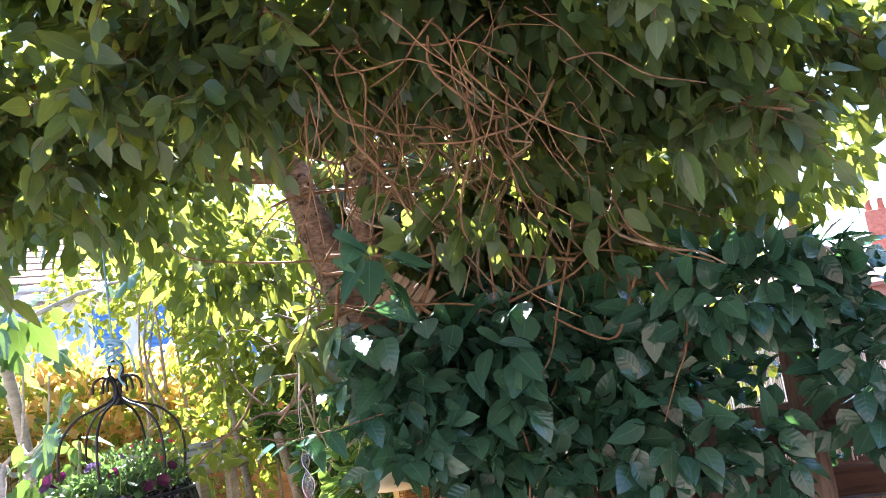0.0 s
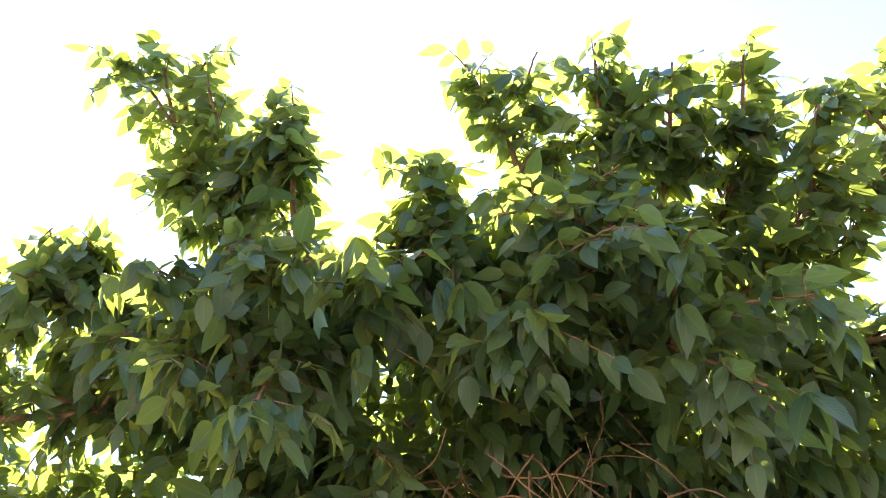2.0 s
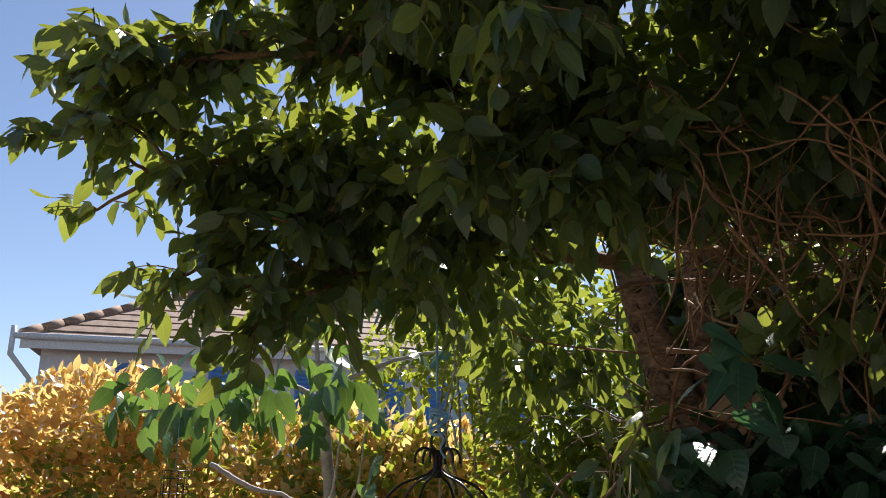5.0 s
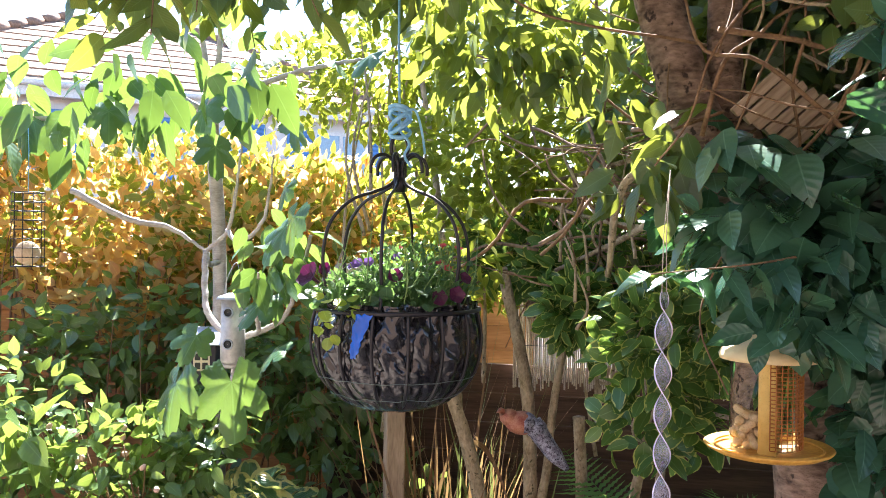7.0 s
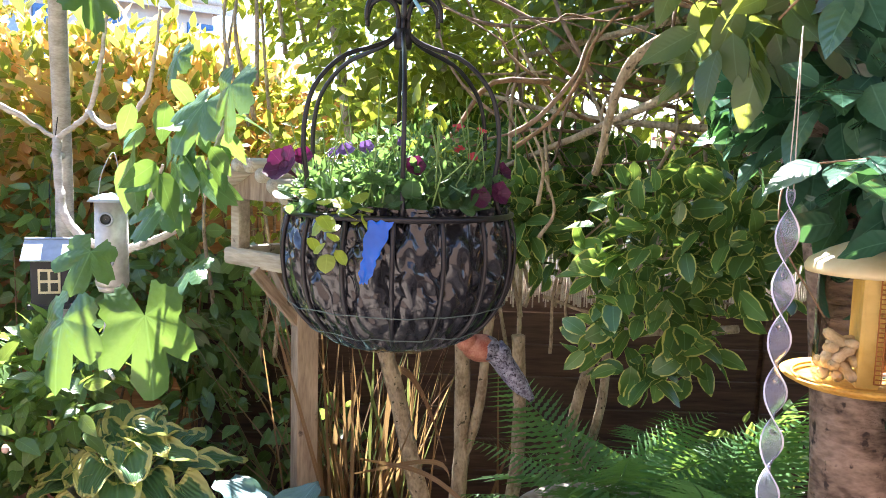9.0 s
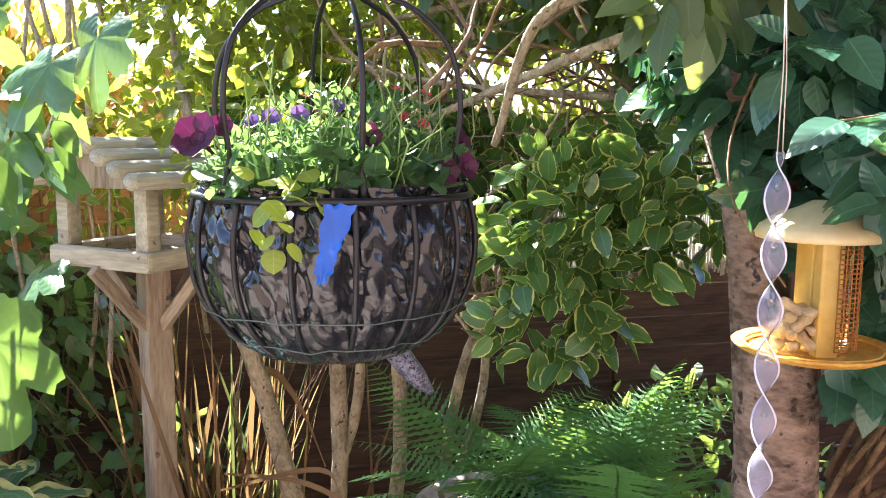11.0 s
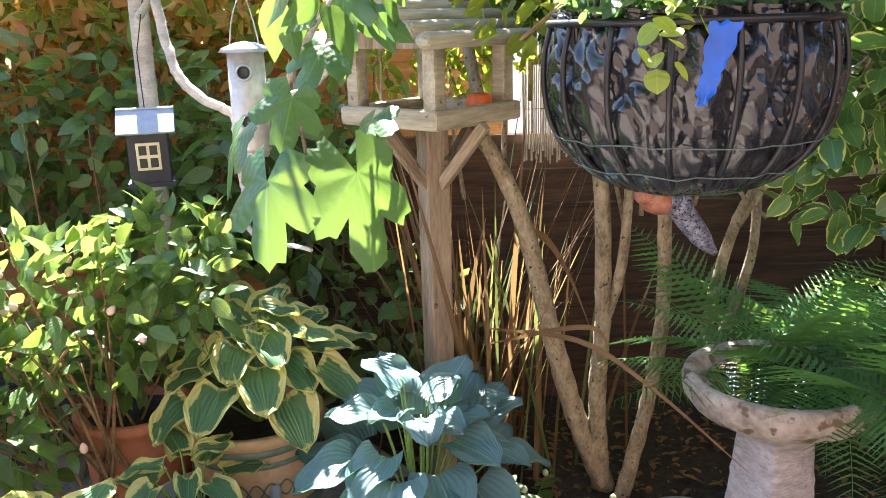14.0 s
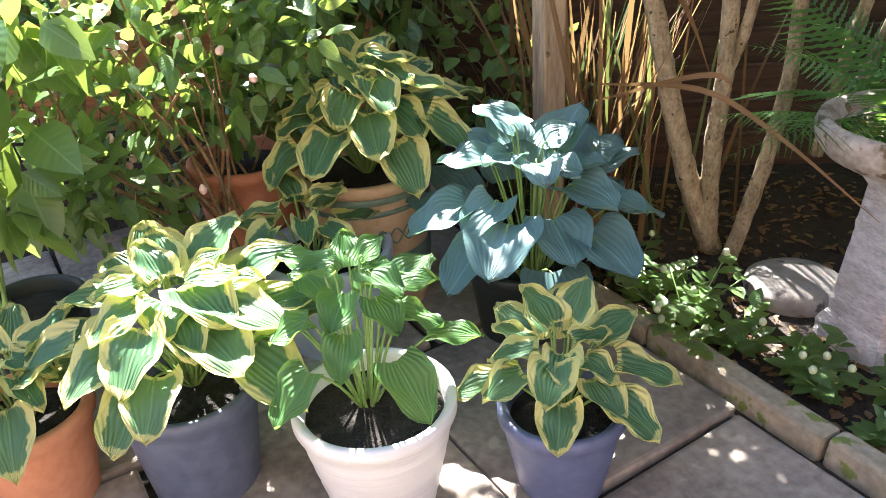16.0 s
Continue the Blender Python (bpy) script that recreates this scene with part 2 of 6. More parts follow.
def tube(path, radii, sides=7, closed=False, caps=True, lump=0.0):
    """Vertices, triangles and UVs of a tube along a path."""
    p = np.asarray(path, float)
    n = len(p)
    r = np.interp(np.linspace(0, 1, n), np.linspace(0, 1, len(np.atleast_1d(radii))), np.atleast_1d(radii))
    tan = np.roll(p, -1, 0) - np.roll(p, 1, 0) if closed else np.gradient(p, axis=0)
    tan /= np.linalg.norm(tan, axis=1, keepdims=True) + 1e-12
    up = np.array([0.0, 0, 1]) if abs(tan[0][2]) < 0.9 else np.array([1.0, 0, 0])
    x = np.cross(up, tan[0])
    frames = []
    for k in tan:
        x = x - k * (x @ k)
        x /= np.linalg.norm(x) + 1e-12
        frames.append((x, np.cross(k, x)))
    ang = np.arange(sides) / sides * 2 * np.pi
    v = []
    for i, (a, b) in enumerate(frames):
        rr = r[i] * (1 + lump * rng.uniform(-1, 1, sides)) if lump else r[i] * np.ones(sides)
        v.append(p[i] + (np.cos(ang) * rr)[:, None] * a + (np.sin(ang) * rr)[:, None] * b)
    v = np.concatenate(v)
    t = []
    for i in range(n if closed else n - 1):
        j = (i + 1) % n
        for s in range(sides):
            q = (s + 1) % sides
            a, b, c, d = i * sides + s, i * sides + q, j * sides + q, j * sides + s
            t += [(a, b, c), (a, c, d)]
    u = np.stack([np.tile(ang / 6.283, n), np.repeat(np.linspace(0, 1, n), sides)], 1)
    if caps and not closed:
        m = len(v)
        v, u = np.vstack([v, p[:1], p[-1:]]), np.vstack([u, [[0, 0], [0, 1]]])
        for s in range(sides):
            q = (s + 1) % sides
            t += [(m, q, s), (m + 1, (n - 1) * sides + s, (n - 1) * sides + q)]
    return v, np.array(t), u


def lathe(profile, sides=40, wob=0.0):
    """A turned body from (radius, height) points."""
    pr = np.asarray(profile, float)
    ang = np.arange(sides) / sides * 2 * np.pi
    v = np.concatenate([np.stack([r * np.cos(ang) * (1 + wob * np.sin(3 * ang + z * 9)), r * np.sin(ang) * (1 + wob * np.cos(2 * ang)), np.full(sides, z)], 1) for r, z in pr])
    t = []
    for i in range(len(pr) - 1):
        for s in range(sides):
            q = (s + 1) % sides
            a, b, c, d = i * sides + s, i * sides + q, (i + 1) * sides + q, (i + 1) * sides + s
            t += [(a, b, c), (a, c, d)]
    return v, np.array(t), np.stack([np.tile(ang / 6.283, len(pr)), np.repeat(np.linspace(0, 1, len(pr)), sides)], 1)


def box_mesh(name, size, material, bevel=0.004, at=(0, 0, 0), jitter=0.0):
    bm = bmesh.new()
    bmesh.ops.create_cube(bm, size=1)
    for v in bm.verts:
        v.co = Vector([c * s + o for c, s, o in zip(v.co, size, at)])
        if jitter:
            v.co += Vector(rng.uniform(-jitter, jitter, 3))
    if bevel:
        bmesh.ops.bevel(bm, geom=list(bm.edges), offset=bevel, segments=2, affect="EDGES", profile=0.6)
    me = bpy.data.meshes.new(name)
    bm.to_mesh(me)
    bm.free()
    me.materials.append(material)
    return me


def leaf_shape(n=4, width=0.45, fold=0.25, curl=0.25, blunt=0.8, ripple=0.0, tip=0.0, full=0.85):
    """A leaf one long, along +y, its upper side to +z."""
    v, u, rows = [(0, 0, 0)], [(0.5, 0)], []
    for i in range(1, n):
        f = i / n
        w = width / 2 * (np.sin(np.pi * f ** blunt)) ** full * (1 - tip * f ** 3)
        z = -curl * f * f
        k = len(v)
        rp = ripple * (1 if i % 2 else -1)
        v += [(0, f, z), (-w, f - 0.03, z + fold * w + rp), (w, f - 0.03, z + fold * w - rp)]
        u += [(0.5, f), (0, f), (1, f)]
        rows.append(k)
    v.append((0, 1, -curl))
    u.append((0.5, 1))
    last, t = len(v) - 1, []
    a = rows[0]
    t += [(0, a, a + 1), (0, a + 2, a)]
    for a, b in zip(rows, rows[1:]):
        t += [(a, b, b + 1), (a, b + 1, a + 1), (a, a + 2, b + 2), (a, b + 2, b)]
    a = rows[-1]
    t += [(a, last, a + 1), (a, a + 2, last)]
    return np.array(v, float), np.array(t), np.array(u, float)


def unit(a):
    return a / (np.linalg.norm(a, axis=-1, keepdims=True) + 1e-12)


def scatter(b, shape, P, D, N, S):
    """Adds leaves to a Build: base points, axes, rough normals, lengths."""
    P, D, N, S = np.asarray(P, float), unit(np.asarray(D, float)), np.asarray(N, float), np.asarray(S, float)
    v, t, u = shape
    X = unit(np.cross(D, N))
    Z = np.cross(X, D)
    out = P[:, None] + S[:, None, None] * (v[None, :, :1] * X[:, None] + v[None, :, 1:2] * D[:, None] + v[None, :, 2:] * Z[:, None])
    m, k = len(P), len(v)
    b.add(out.reshape(-1, 3), (t[None] + (np.arange(m) * k)[:, None, None]).reshape(-1, 3), np.tile(u, (m, 1)))
    return b


LEAF_LONG = leaf_shape(6, 0.5, 0.2, 0.2, 0.85, 0.01, 0.12)
LEAF_OVAL = leaf_shape(4, 0.62, 0.2, 0.16, 0.8)
LEAF_IVY = leaf_shape(7, 0.6, 0.2, 0.22, 0.85, 0.012, 0.1, 0.75)
LEAF_EUON = leaf_shape(6, 0.6, 0.25, 0.2, 0.95, 0.01, 0.0, 0.7)
LEAF_SMALL = leaf_shape(3, 0.55, 0.25, 0.15, 0.85)
LEAF_DISC = leaf_shape(7, 1.0, 0.06, 0.15, 0.95, full=0.5)


def cloud(n, centre, radii, hollow=0.0):
    """Points in an ellipsoid, denser near its skin when hollow is near 1."""
    d = unit(rng.normal(size=(n, 3)))
    r = rng.uniform(hollow ** 3, 1, n) ** (1 / 3)
    return np.asarray(centre) + d * r[:, None] * np.asarray(radii), d


def leaf_cloud(b, shape, n, centre, radii, size, droop=0.4, hollow=0.3, up=0.8):
    P, d = cloud(n, centre, radii, hollow)
    D = unit(d * 0.6 + rng.normal(size=(n, 3)) * 0.6 - np.array([0, 0, droop]))
    N = rng.normal(size=(n, 3)) * 0.6 + np.array([0, 0, up])
    scatter(b, shape, P, D, N, size * rng.uniform(0.65, 1.25, n))


def limb(wood, leaves, pts, r0, r1, twigs, twig_len, per_twig, size, shape=LEAF_LONG, droop=0.7, start=0.25, sides=6, rise=0.15):
    """A limb with side twigs and hanging leaves."""
    path = smooth_path(pts, 6 * len(pts))
    path[1:-1] += rng.normal(size=(len(path) - 2, 3)) * 0.002
    wood.add(*tube(path, [r0, r1], sides))
    P, D, N, S = [], [], [], []
    for _ in range(twigs):
        f = rng.uniform(start, 1)
        i = min(int(f * (len(path) - 1)), len(path) - 2)
        base, along = path[i], unit(path[i + 1] - path[i])
        way = unit(unit(rng.normal(size=3)) + along * 0.7 + np.array([0, 0, rise]))
        ln = twig_len * rng.uniform(0.5, 1.2)
        tw = np.array([base + way * ln * s + np.array([0, 0, -0.35 * ln * s * s]) for s in np.linspace(0, 1, 5)])
        wood.add(*tube(tw, [max(r1 * 0.5, 0.0022), 0.0012], 4, caps=False))
        for k in range(per_twig):
            s = (k + 0.8) / per_twig
            q = tw[0] + (tw[-1] - tw[0]) * s + np.array([0, 0, 0.3 * ln * s * (1 - s)])
            out = unit(np.cross(way, [0, 0, 1])) * (1 if k % 2 else -1)
            P.append(q)
            D.append(way * 0.5 + out * 0.8 + rng.normal(size=3) * 0.3 - np.array([0, 0, droop * rng.uniform(0.3, 1.3)]))
            N.append(rng.normal(size=3) * 0.6 + np.array([0, 0, 0.6]) + out * 0.3)
            S.append(size * rng.uniform(0.6, 1.2))
    if P:
        scatter(leaves, shape, P, D, N, S)
    return path


# ---- more materials ----
# for the unseen bounce wall; its tone sets how much fill comes back
M_BOUNCE_WALL = surface("bounce_wall_brown", (0.12, 0.085, 0.065), (0.22, 0.16, 0.125), 3, 0.9, 0, 0.2)
M_ROOF = surface("brown_roof_tile", (0.2, 0.13, 0.09), (0.36, 0.25, 0.18), 6, 0.85, 0, 0.4, vary=0.3)
M_HOUSEWALL = surface("white_house_wall", (0.68, 0.69, 0.7), (0.82, 0.82, 0.82), 2, 0.85, 0, 0.1)
M_SHUTTER = plain("blue_shutter_paint", (0.1, 0.28, 0.62), 0.5)
M_TRIM = plain("white_trim_paint", (0.8, 0.8, 0.78), 0.5)
M_PANE = plain("window_glass_far", (0.25, 0.38, 0.5), 0.08, 0.0, 1.0)
M_REDTILE = surface("red_roof_tile", (0.34, 0.12, 0.08), (0.5, 0.22, 0.15), 4, 0.85)
M_REDBRICK = surface("red_brick", (0.36, 0.13, 0.08), (0.55, 0.25, 0.17), 9, 0.9)
M_CONCRETE = surface("cast_stone", (0.22, 0.18, 0.14), (0.52, 0.46, 0.4), 11, 0.9, 0, 1.0, (1, 1, 1), 5, ((0.14, 0.1, 0.06), 0.42), dist=0.012)
M_CONCRETE_PALE = surface("cast_stone_pale", (0.38, 0.35, 0.35), (0.64, 0.6, 0.6), 16, 0.9, 0, 1.0, (1, 1, 3), 4, dist=0.012)
M_STONE = surface("grey_stone", (0.2, 0.18, 0.17), (0.38, 0.35, 0.33), 9, 0.9, 0, 1.0, (1, 1, 1), 3, ((0.1, 0.08, 0.08), 0.38), dist=0.012)
M_KERB = surface("mossy_kerb_stone", (0.2, 0.17, 0.12), (0.42, 0.36, 0.27), 10, 0.9, 0, 0.6, (1, 1, 1), 5, ((0.16, 0.2, 0.05), 0.42), vary=0.2)
M_WATER = glass("bath_water", (0.6, 0.6, 0.5), 0.02, 1.33)
M_LINER = plain("black_plastic_liner", (0.016, 0.017, 0.021), 0.2, 0, 0.5)
M_BLUEBAG = plain("blue_plastic_strip", (0.004, 0.1, 0.55), 0.25)
M_ROPE = surface("blue_twine", (0.16, 0.42, 0.66), (0.34, 0.62, 0.85), 60, 0.8, 0, 0.5)
M_WIRE = plain("pale_green_wire", (0.1, 0.14, 0.12), 0.5)
M_WHITEPOT = surface("white_glazed_pot", (0.68, 0.68, 0.68), (0.82, 0.82, 0.81), 6, 0.4, 0, 0.3, (0.3, 0.3, 9))
M_GREYPOT = surface("blue_grey_plastic_pot", (0.07, 0.09, 0.145), (0.125, 0.15, 0.22), 7, 0.42, 0, 0.15, (1, 1, 1), 4, ((0.25, 0.24, 0.24), 0.3))
M_BLUEPOT = surface("blue_plastic_pot", (0.09, 0.11, 0.21), (0.14, 0.17, 0.3), 7, 0.42, 0, 0.15)
M_PALEPOT = surface("pale_blue_glazed_pot", (0.36, 0.43, 0.55), (0.5, 0.57, 0.68), 7, 0.3, 0, 0.1)
M_TERRA = surface("terracotta", (0.36, 0.12, 0.06), (0.52, 0.2, 0.11), 8, 0.75, 0, 0.2)
M_ORANGEPOT = surface("orange_terracotta", (0.5, 0.2, 0.1), (0.62, 0.29, 0.16), 8, 0.75, 0, 0.2)
M_CERAMIC = surface("buff_ceramic", (0.45, 0.3, 0.18), (0.6, 0.43, 0.28), 9, 0.6, 0, 0.3)
M_GLAZE = surface("green_glaze_band", (0.09, 0.15, 0.13), (0.18, 0.26, 0.21), 9, 0.3, 0, 0.2)
M_DARKPOT = plain("dark_plastic_pot", (0.02, 0.025, 0.024), 0.5)
M_YELLOW = surface("worn_yellow_plastic", (0.62, 0.4, 0.07), (0.8, 0.58, 0.17), 9, 0.45, 0, 0.1)
M_CREAM = surface("faded_cream_plastic", (0.7, 0.55, 0.27), (0.85, 0.72, 0.42), 7, 0.5, 0, 0.1)
M_RUST = surface("rusty_wire", (0.3, 0.1, 0.02), (0.5, 0.22, 0.05), 40, 0.7, 0.4, 0.3)
M_TRAY = surface("rusty_yellow_rim", (0.5, 0.24, 0.03), (0.75, 0.45, 0.08), 20, 0.55, 0, 0.3)
M_CLEAR = glass("clear_plastic", (0.97, 0.98, 0.96), 0.05, 1.2)
M_RIBBON = glass("lilac_acrylic", (0.8, 0.82, 1.0), 0.12, 1.18)
M_RIBBON.node_tree.nodes["Principled BSDF"].inputs["Transmission Weight"].default_value = 0.85
M_RIBBON_EDGE = plain("lilac_edge", (0.78, 0.74, 0.86), 0.3)
M_NUT = surface("peanut_shell", (0.5, 0.36, 0.2), (0.72, 0.58, 0.38), 30, 0.85, 0, 0.6)
M_TIN = surface("galvanised_tin", (0.36, 0.36, 0.34), (0.6, 0.6, 0.57), 14, 0.45, 0.4, 0.15)
M_BLACKBOX = plain("black_painted_wood", (0.03, 0.03, 0.045), 0.6)
M_BOXROOF = plain("grey_zinc_roof", (0.36, 0.42, 0.5), 0.5, 0.3)
M_FRAME = plain("cream_window_paint", (0.75, 0.68, 0.5), 0.6)
M_ORANGE = plain("orange_fruit_flesh", (0.85, 0.16, 0.04), 0.4)
M_PETUNIA = leaf_material("petunia_petal", (0.04, 0.002, 0.022), (0.09, 0.005, 0.05), (0.2, 0.01, 0.1), None, 0.8, 0.55, 0.1, 0.2, 3)
M_PINK = leaf_material("pink_petal", (0.6, 0.06, 0.09), (0.75, 0.12, 0.16), (0.8, 0.15, 0.15), None, 0.8, 0.55, 0.2, 0.3, 3)
M_LILAC = leaf_material("lilac_petal", (0.12, 0.08, 0.25), (0.22, 0.14, 0.36), (0.3, 0.15, 0.5), None, 0.8, 0.55, 0.2, 0.3, 3)
M_BUD = plain("pale_pink_bud", (0.75, 0.5, 0.42), 0.5)
M_BIRD = surface("painted_metal_bird", (0.1, 0.09, 0.14), (0.34, 0.36, 0.46), 75, 0.5, 0.2, 0.5, (1, 1, 1), 2, ((0.02, 0.02, 0.04), 0.45))
M_BIRDHEAD = surface("rusty_metal_head", (0.24, 0.05, 0.03), (0.42, 0.2, 0.13), 40, 0.6, 0.2, 0.4)
M_REED = surface("bleached_reed", (0.42, 0.36, 0.29), (0.7, 0.64, 0.56), 25, 0.85, 0, 0.3)
M_BAUBLE = glass("green_glass", (0.05, 0.6, 0.3), 0.05, 1.45)
M_SEED = plain("pale_seed", (0.7, 0.62, 0.48), 0.8)

# ---- the large structure ----
thing("ground", "dark bare soil with leaf litter under the shrubs", "ground", kind="structure",
      data=mesh_np("ground", [(-400, -400, 0), (400, -400, 0), (400, 400, 0), (-400, 400, 0)], [(0, 1, 2), (0, 2, 3)], None, M_SOIL, False))
# unseen wall, added to throw sunlight back onto the planting
thing("bounce_wall", "unseen plain brown wall added behind the patio to bounce light", "wall", kind="structure",
      data=box_mesh("bounce_wall", (16, 0.25, 5.2), M_BOUNCE_WALL, 0.01, (0, -5.2, 2.6)))


def fence_panel(name, x0, y0, x1, y1, height, material, label, rows):
    """Horizontal lapped boards between two points on the plan."""
    ln, ang = math.hypot(x1 - x0, y1 - y0), math.degrees(math.atan2(y1 - y0, x1 - x0))
    f = thing(name, label, "fence", (x0, y0, 0), ang, kind="structure")
    h = height / rows
    bays = max(1, round(ln / 1.8))
    me = box_mesh("board", (ln / bays - 0.02, 0.016, h * 1.12), material, 0.003)
    for k in range(bays):
        for i in range(rows):
            child("board", me, f, m=pose(ln / bays * (k + 0.5), rng.uniform(-0.003, 0.003), h * (i + 0.5), 9, 0, rng.uniform(-0.2, 0.2)))
    pm = box_mesh("fence_post", (0.085, 0.085, height + 0.06), material, 0.006, (0, 0.06, (height + 0.06) / 2))
    for k in range(bays + 1):
        child("fence_post", pm, f, m=pose(k * ln / bays, 0, 0))
    return f


fence_panel("fence_back", -6.6, 2.75, 0.1, 2.6, 1.8, M_FENCE, "orange-brown lapped wooden garden fence behind the shrubs", 14)
fence_panel("fence_dark", -0.75, 1.997, 3.7, 1.75, 1.05, M_DARKFENCE, "low dark stained wooden fence behind the stems", 8)
fence_panel("fence_side", -6.6, -4.9, -6.6, 2.75, 1.8, M_FENCE, "orange-brown lapped wooden side fence", 14)
fence_panel("fence_far_side", 4.6, 1.7, 4.6, -4.9, 1.8, M_DARKFENCE, "dark stained wooden side fence", 14)

reeds = Build()
for x in np.arange(0.1, 3.0, 0.0085):
    y = 1.9 - x * 0.055 + rng.uniform(-0.004, 0.004)
    z0, z1 = 0.98 + rng.uniform(-0.03, 0.03), 1.62 + rng.uniform(-0.05, 0.05)
    reeds.add(*tube([(x, y, z0), (x + rng.uniform(-0.006, 0.006), y, z1)], rng.uniform(0.0028, 0.0045), 5, caps=False))
screen = thing("reed_screen", "bleached split-reed screen fixed above the dark fence", "screen")
child("reed", reeds.mesh("reed", M_REED), screen, kind="stuff")
wires = [child("wire", Build().add(*tube([(0.1, 1.885, z), (3.0, 1.725, z)], 0.0015, 5)).mesh("wire", M_IRON), screen) for z in (1.15, 1.45)]

# paving and kerb, laid along the bed's edge
EDGE, ALONG, ACROSS = np.array([-0.05, 0.75]), np.array([0.551, -0.835]), np.array([-0.835, -0.551])
EDGE_DEG = math.degrees(math.atan2(ALONG[1], ALONG[0]))
paving = thing("pavement", "worn buff stone paving slabs on the patio", "paving", kind="structure")
s = -1.6
for row in range(8):
    ln = rng.uniform(0.5, 0.75)
    w = 0.015
    while w < 4.2:
        wd_ = rng.uniform(0.4, 0.7)
        c = EDGE + ALONG * (s + ln / 2) + ACROSS * (w + wd_ / 2)
        if c[1] > -4.6:
            child("slab", box_mesh("slab", (ln - 0.014, wd_ - 0.014, 0.05), M_PAVE, 0.011, (0, 0, 0), 0.011), paving,
                  m=pose(c[0], c[1], 0.0 + rng.uniform(-0.003, 0.003), rng.uniform(-0.4, 0.4), rng.uniform(-0.4, 0.4), EDGE_DEG))
        w += wd_
    s += ln
kerb = thing("kerb", "mossy weathered stone edging along the soil bed", "kerb", kind="structure")
for i in range(9):
    c = EDGE + ALONG * (-1.6 + 0.53 * i + 0.265) - ACROSS * 0.04
    child("kerb_stone", box_mesh("kerb_stone", (0.52, 0.07, 0.12), M_KERB, 0.012, (0, 0, 0), 0.006), kerb,
          m=pose(c[0], c[1], 0.005 + rng.uniform(-0.004, 0.004), rng.uniform(-2, 2), 0, EDGE_DEG + rng.uniform(-1.2, 1.2)))

# leaf litter on the bed
litter = Build()
P = np.stack([rng.uniform(-0.4, 2.2, 2400), rng.uniform(0.2, 1.8, 2400), rng.uniform(0.004, 0.02, 2400)], 1)
P = P[((P[:, :2] - EDGE) @ ACROSS) < -0.12]
scatter(litter, LEAF_SMALL, P, np.c_[rng.normal(size=(len(P), 2)), rng.normal(size=len(P)) * 0.15], np.tile([0.1, 0.1, 1], (len(P), 1)), rng.uniform(0.012, 0.05, len(P)))
child("litter", litter.mesh("litter", M_DRY), thing("leaf_litter", "dry brown leaf litter lying on the dark soil", "leaf litter", kind="stuff"), kind="stuff")

# right-hand rustic fence under the tree
rustic = thing("rustic_fence", "grey weathered post and rail fence behind the climbers", "fence")
for x, y, h in ((1.6, 0.22, 1.58), (1.88, 0.15, 1.66), (2.7, -0.05, 1.66)):
    child("fence_post", box_mesh("fence_post", (0.075, 0.06, h), M_OLDWOOD, 0.006, (0, 0, h / 2), 0.004), rustic, m=pose(x, y, 0, 0, 0, -14))
for z in (1.62, 1.38, 1.1, 0.7):
    child("rail", box_mesh("rail", (1.5, 0.03, 0.06), M_OLDWOOD, 0.006, (0, 0, 0), 0.005), rustic, m=pose(2.2, 0.12, z, 0, rng.uniform(-1, 1), -14))
for i in range(7):
    child("rail", box_mesh("rail", (1.6, 0.018, 0.15), M_DARKFENCE, 0.004), rustic, m=pose(2.05, 0.28, 0.12 + 0.2 * i, 6, 0, -14))


# ---- houses beyond the garden ----
def hip_roof(w, d, h, over, material):
    bm = bmesh.new()
    a, b = w / 2 + over, d / 2 + over
    r = max(0.1, w / 2 - d / 2)
    vs = [bm.verts.new(p) for p in ((-a, -b, 0), (a, -b, 0), (a, b, 0), (-a, b, 0), (-r, 0, h), (r, 0, h),
                                    (-a, -b, -0.12), (a, -b, -0.12), (a, b, -0.12), (-a, b, -0.12))]
    for f in ((0, 1, 5, 4), (1, 2, 5), (2, 3, 4, 5), (3, 0, 4), (0, 6, 7, 1), (1, 7, 8, 2), (2, 8, 9, 3), (3, 9, 6, 0), (9, 8, 7, 6)):
        bm.faces.new([vs[i] for i in f])
    me = bpy.data.meshes.new("roof")
    bm.to_mesh(me)
    bm.free()
    me.materials.append(material)
    return me


def ridge_tiles(parent, a, b, n, material):
    a, b = Vector(a), Vector(b)
    me = Build().add(*lathe([(0.001, 0), (0.1, 0.0), (0.12, 0.36), (0.001, 0.36)], 10)).mesh("ridge_tile", material)
    q = (b - a).to_track_quat("Z", "Y").to_matrix().to_4x4()
    for i in range(n):
        child("ridge_tile", me, parent, m=Matrix.Translation(a + (b - a) * i / n) @ q)


house = thing("house", "white rendered bungalow with a brown tiled hip roof and blue shutters", "house", (-9.37, 14.82, 0), 35.2)
W, DP, EAVE = 9.4, 7.0, 4.25
child("wall", box_mesh("wall", (W, DP, EAVE), M_HOUSEWALL, 0.0, (0, 0, EAVE / 2)), house)
roof = child("roof", hip_roof(W, DP, 2.1, 0.3, M_ROOF), house, "brown plain-tiled hip roof", pose(0, 0, EAVE))
for row in range(1, 11):
    f = row / 11
    wdt, y, z = (W / 2 + 0.3) * (1 - f) + 1.2 * f, -(DP / 2 + 0.3) * (1 - f), 2.1 * f
    child("tile_course", box_mesh("tile_course", (2 * wdt - 0.1, 0.3, 0.02), M_ROOF, 0.0), roof, m=pose(0, y + 0.02, z + 0.03, 29, 0, 0))
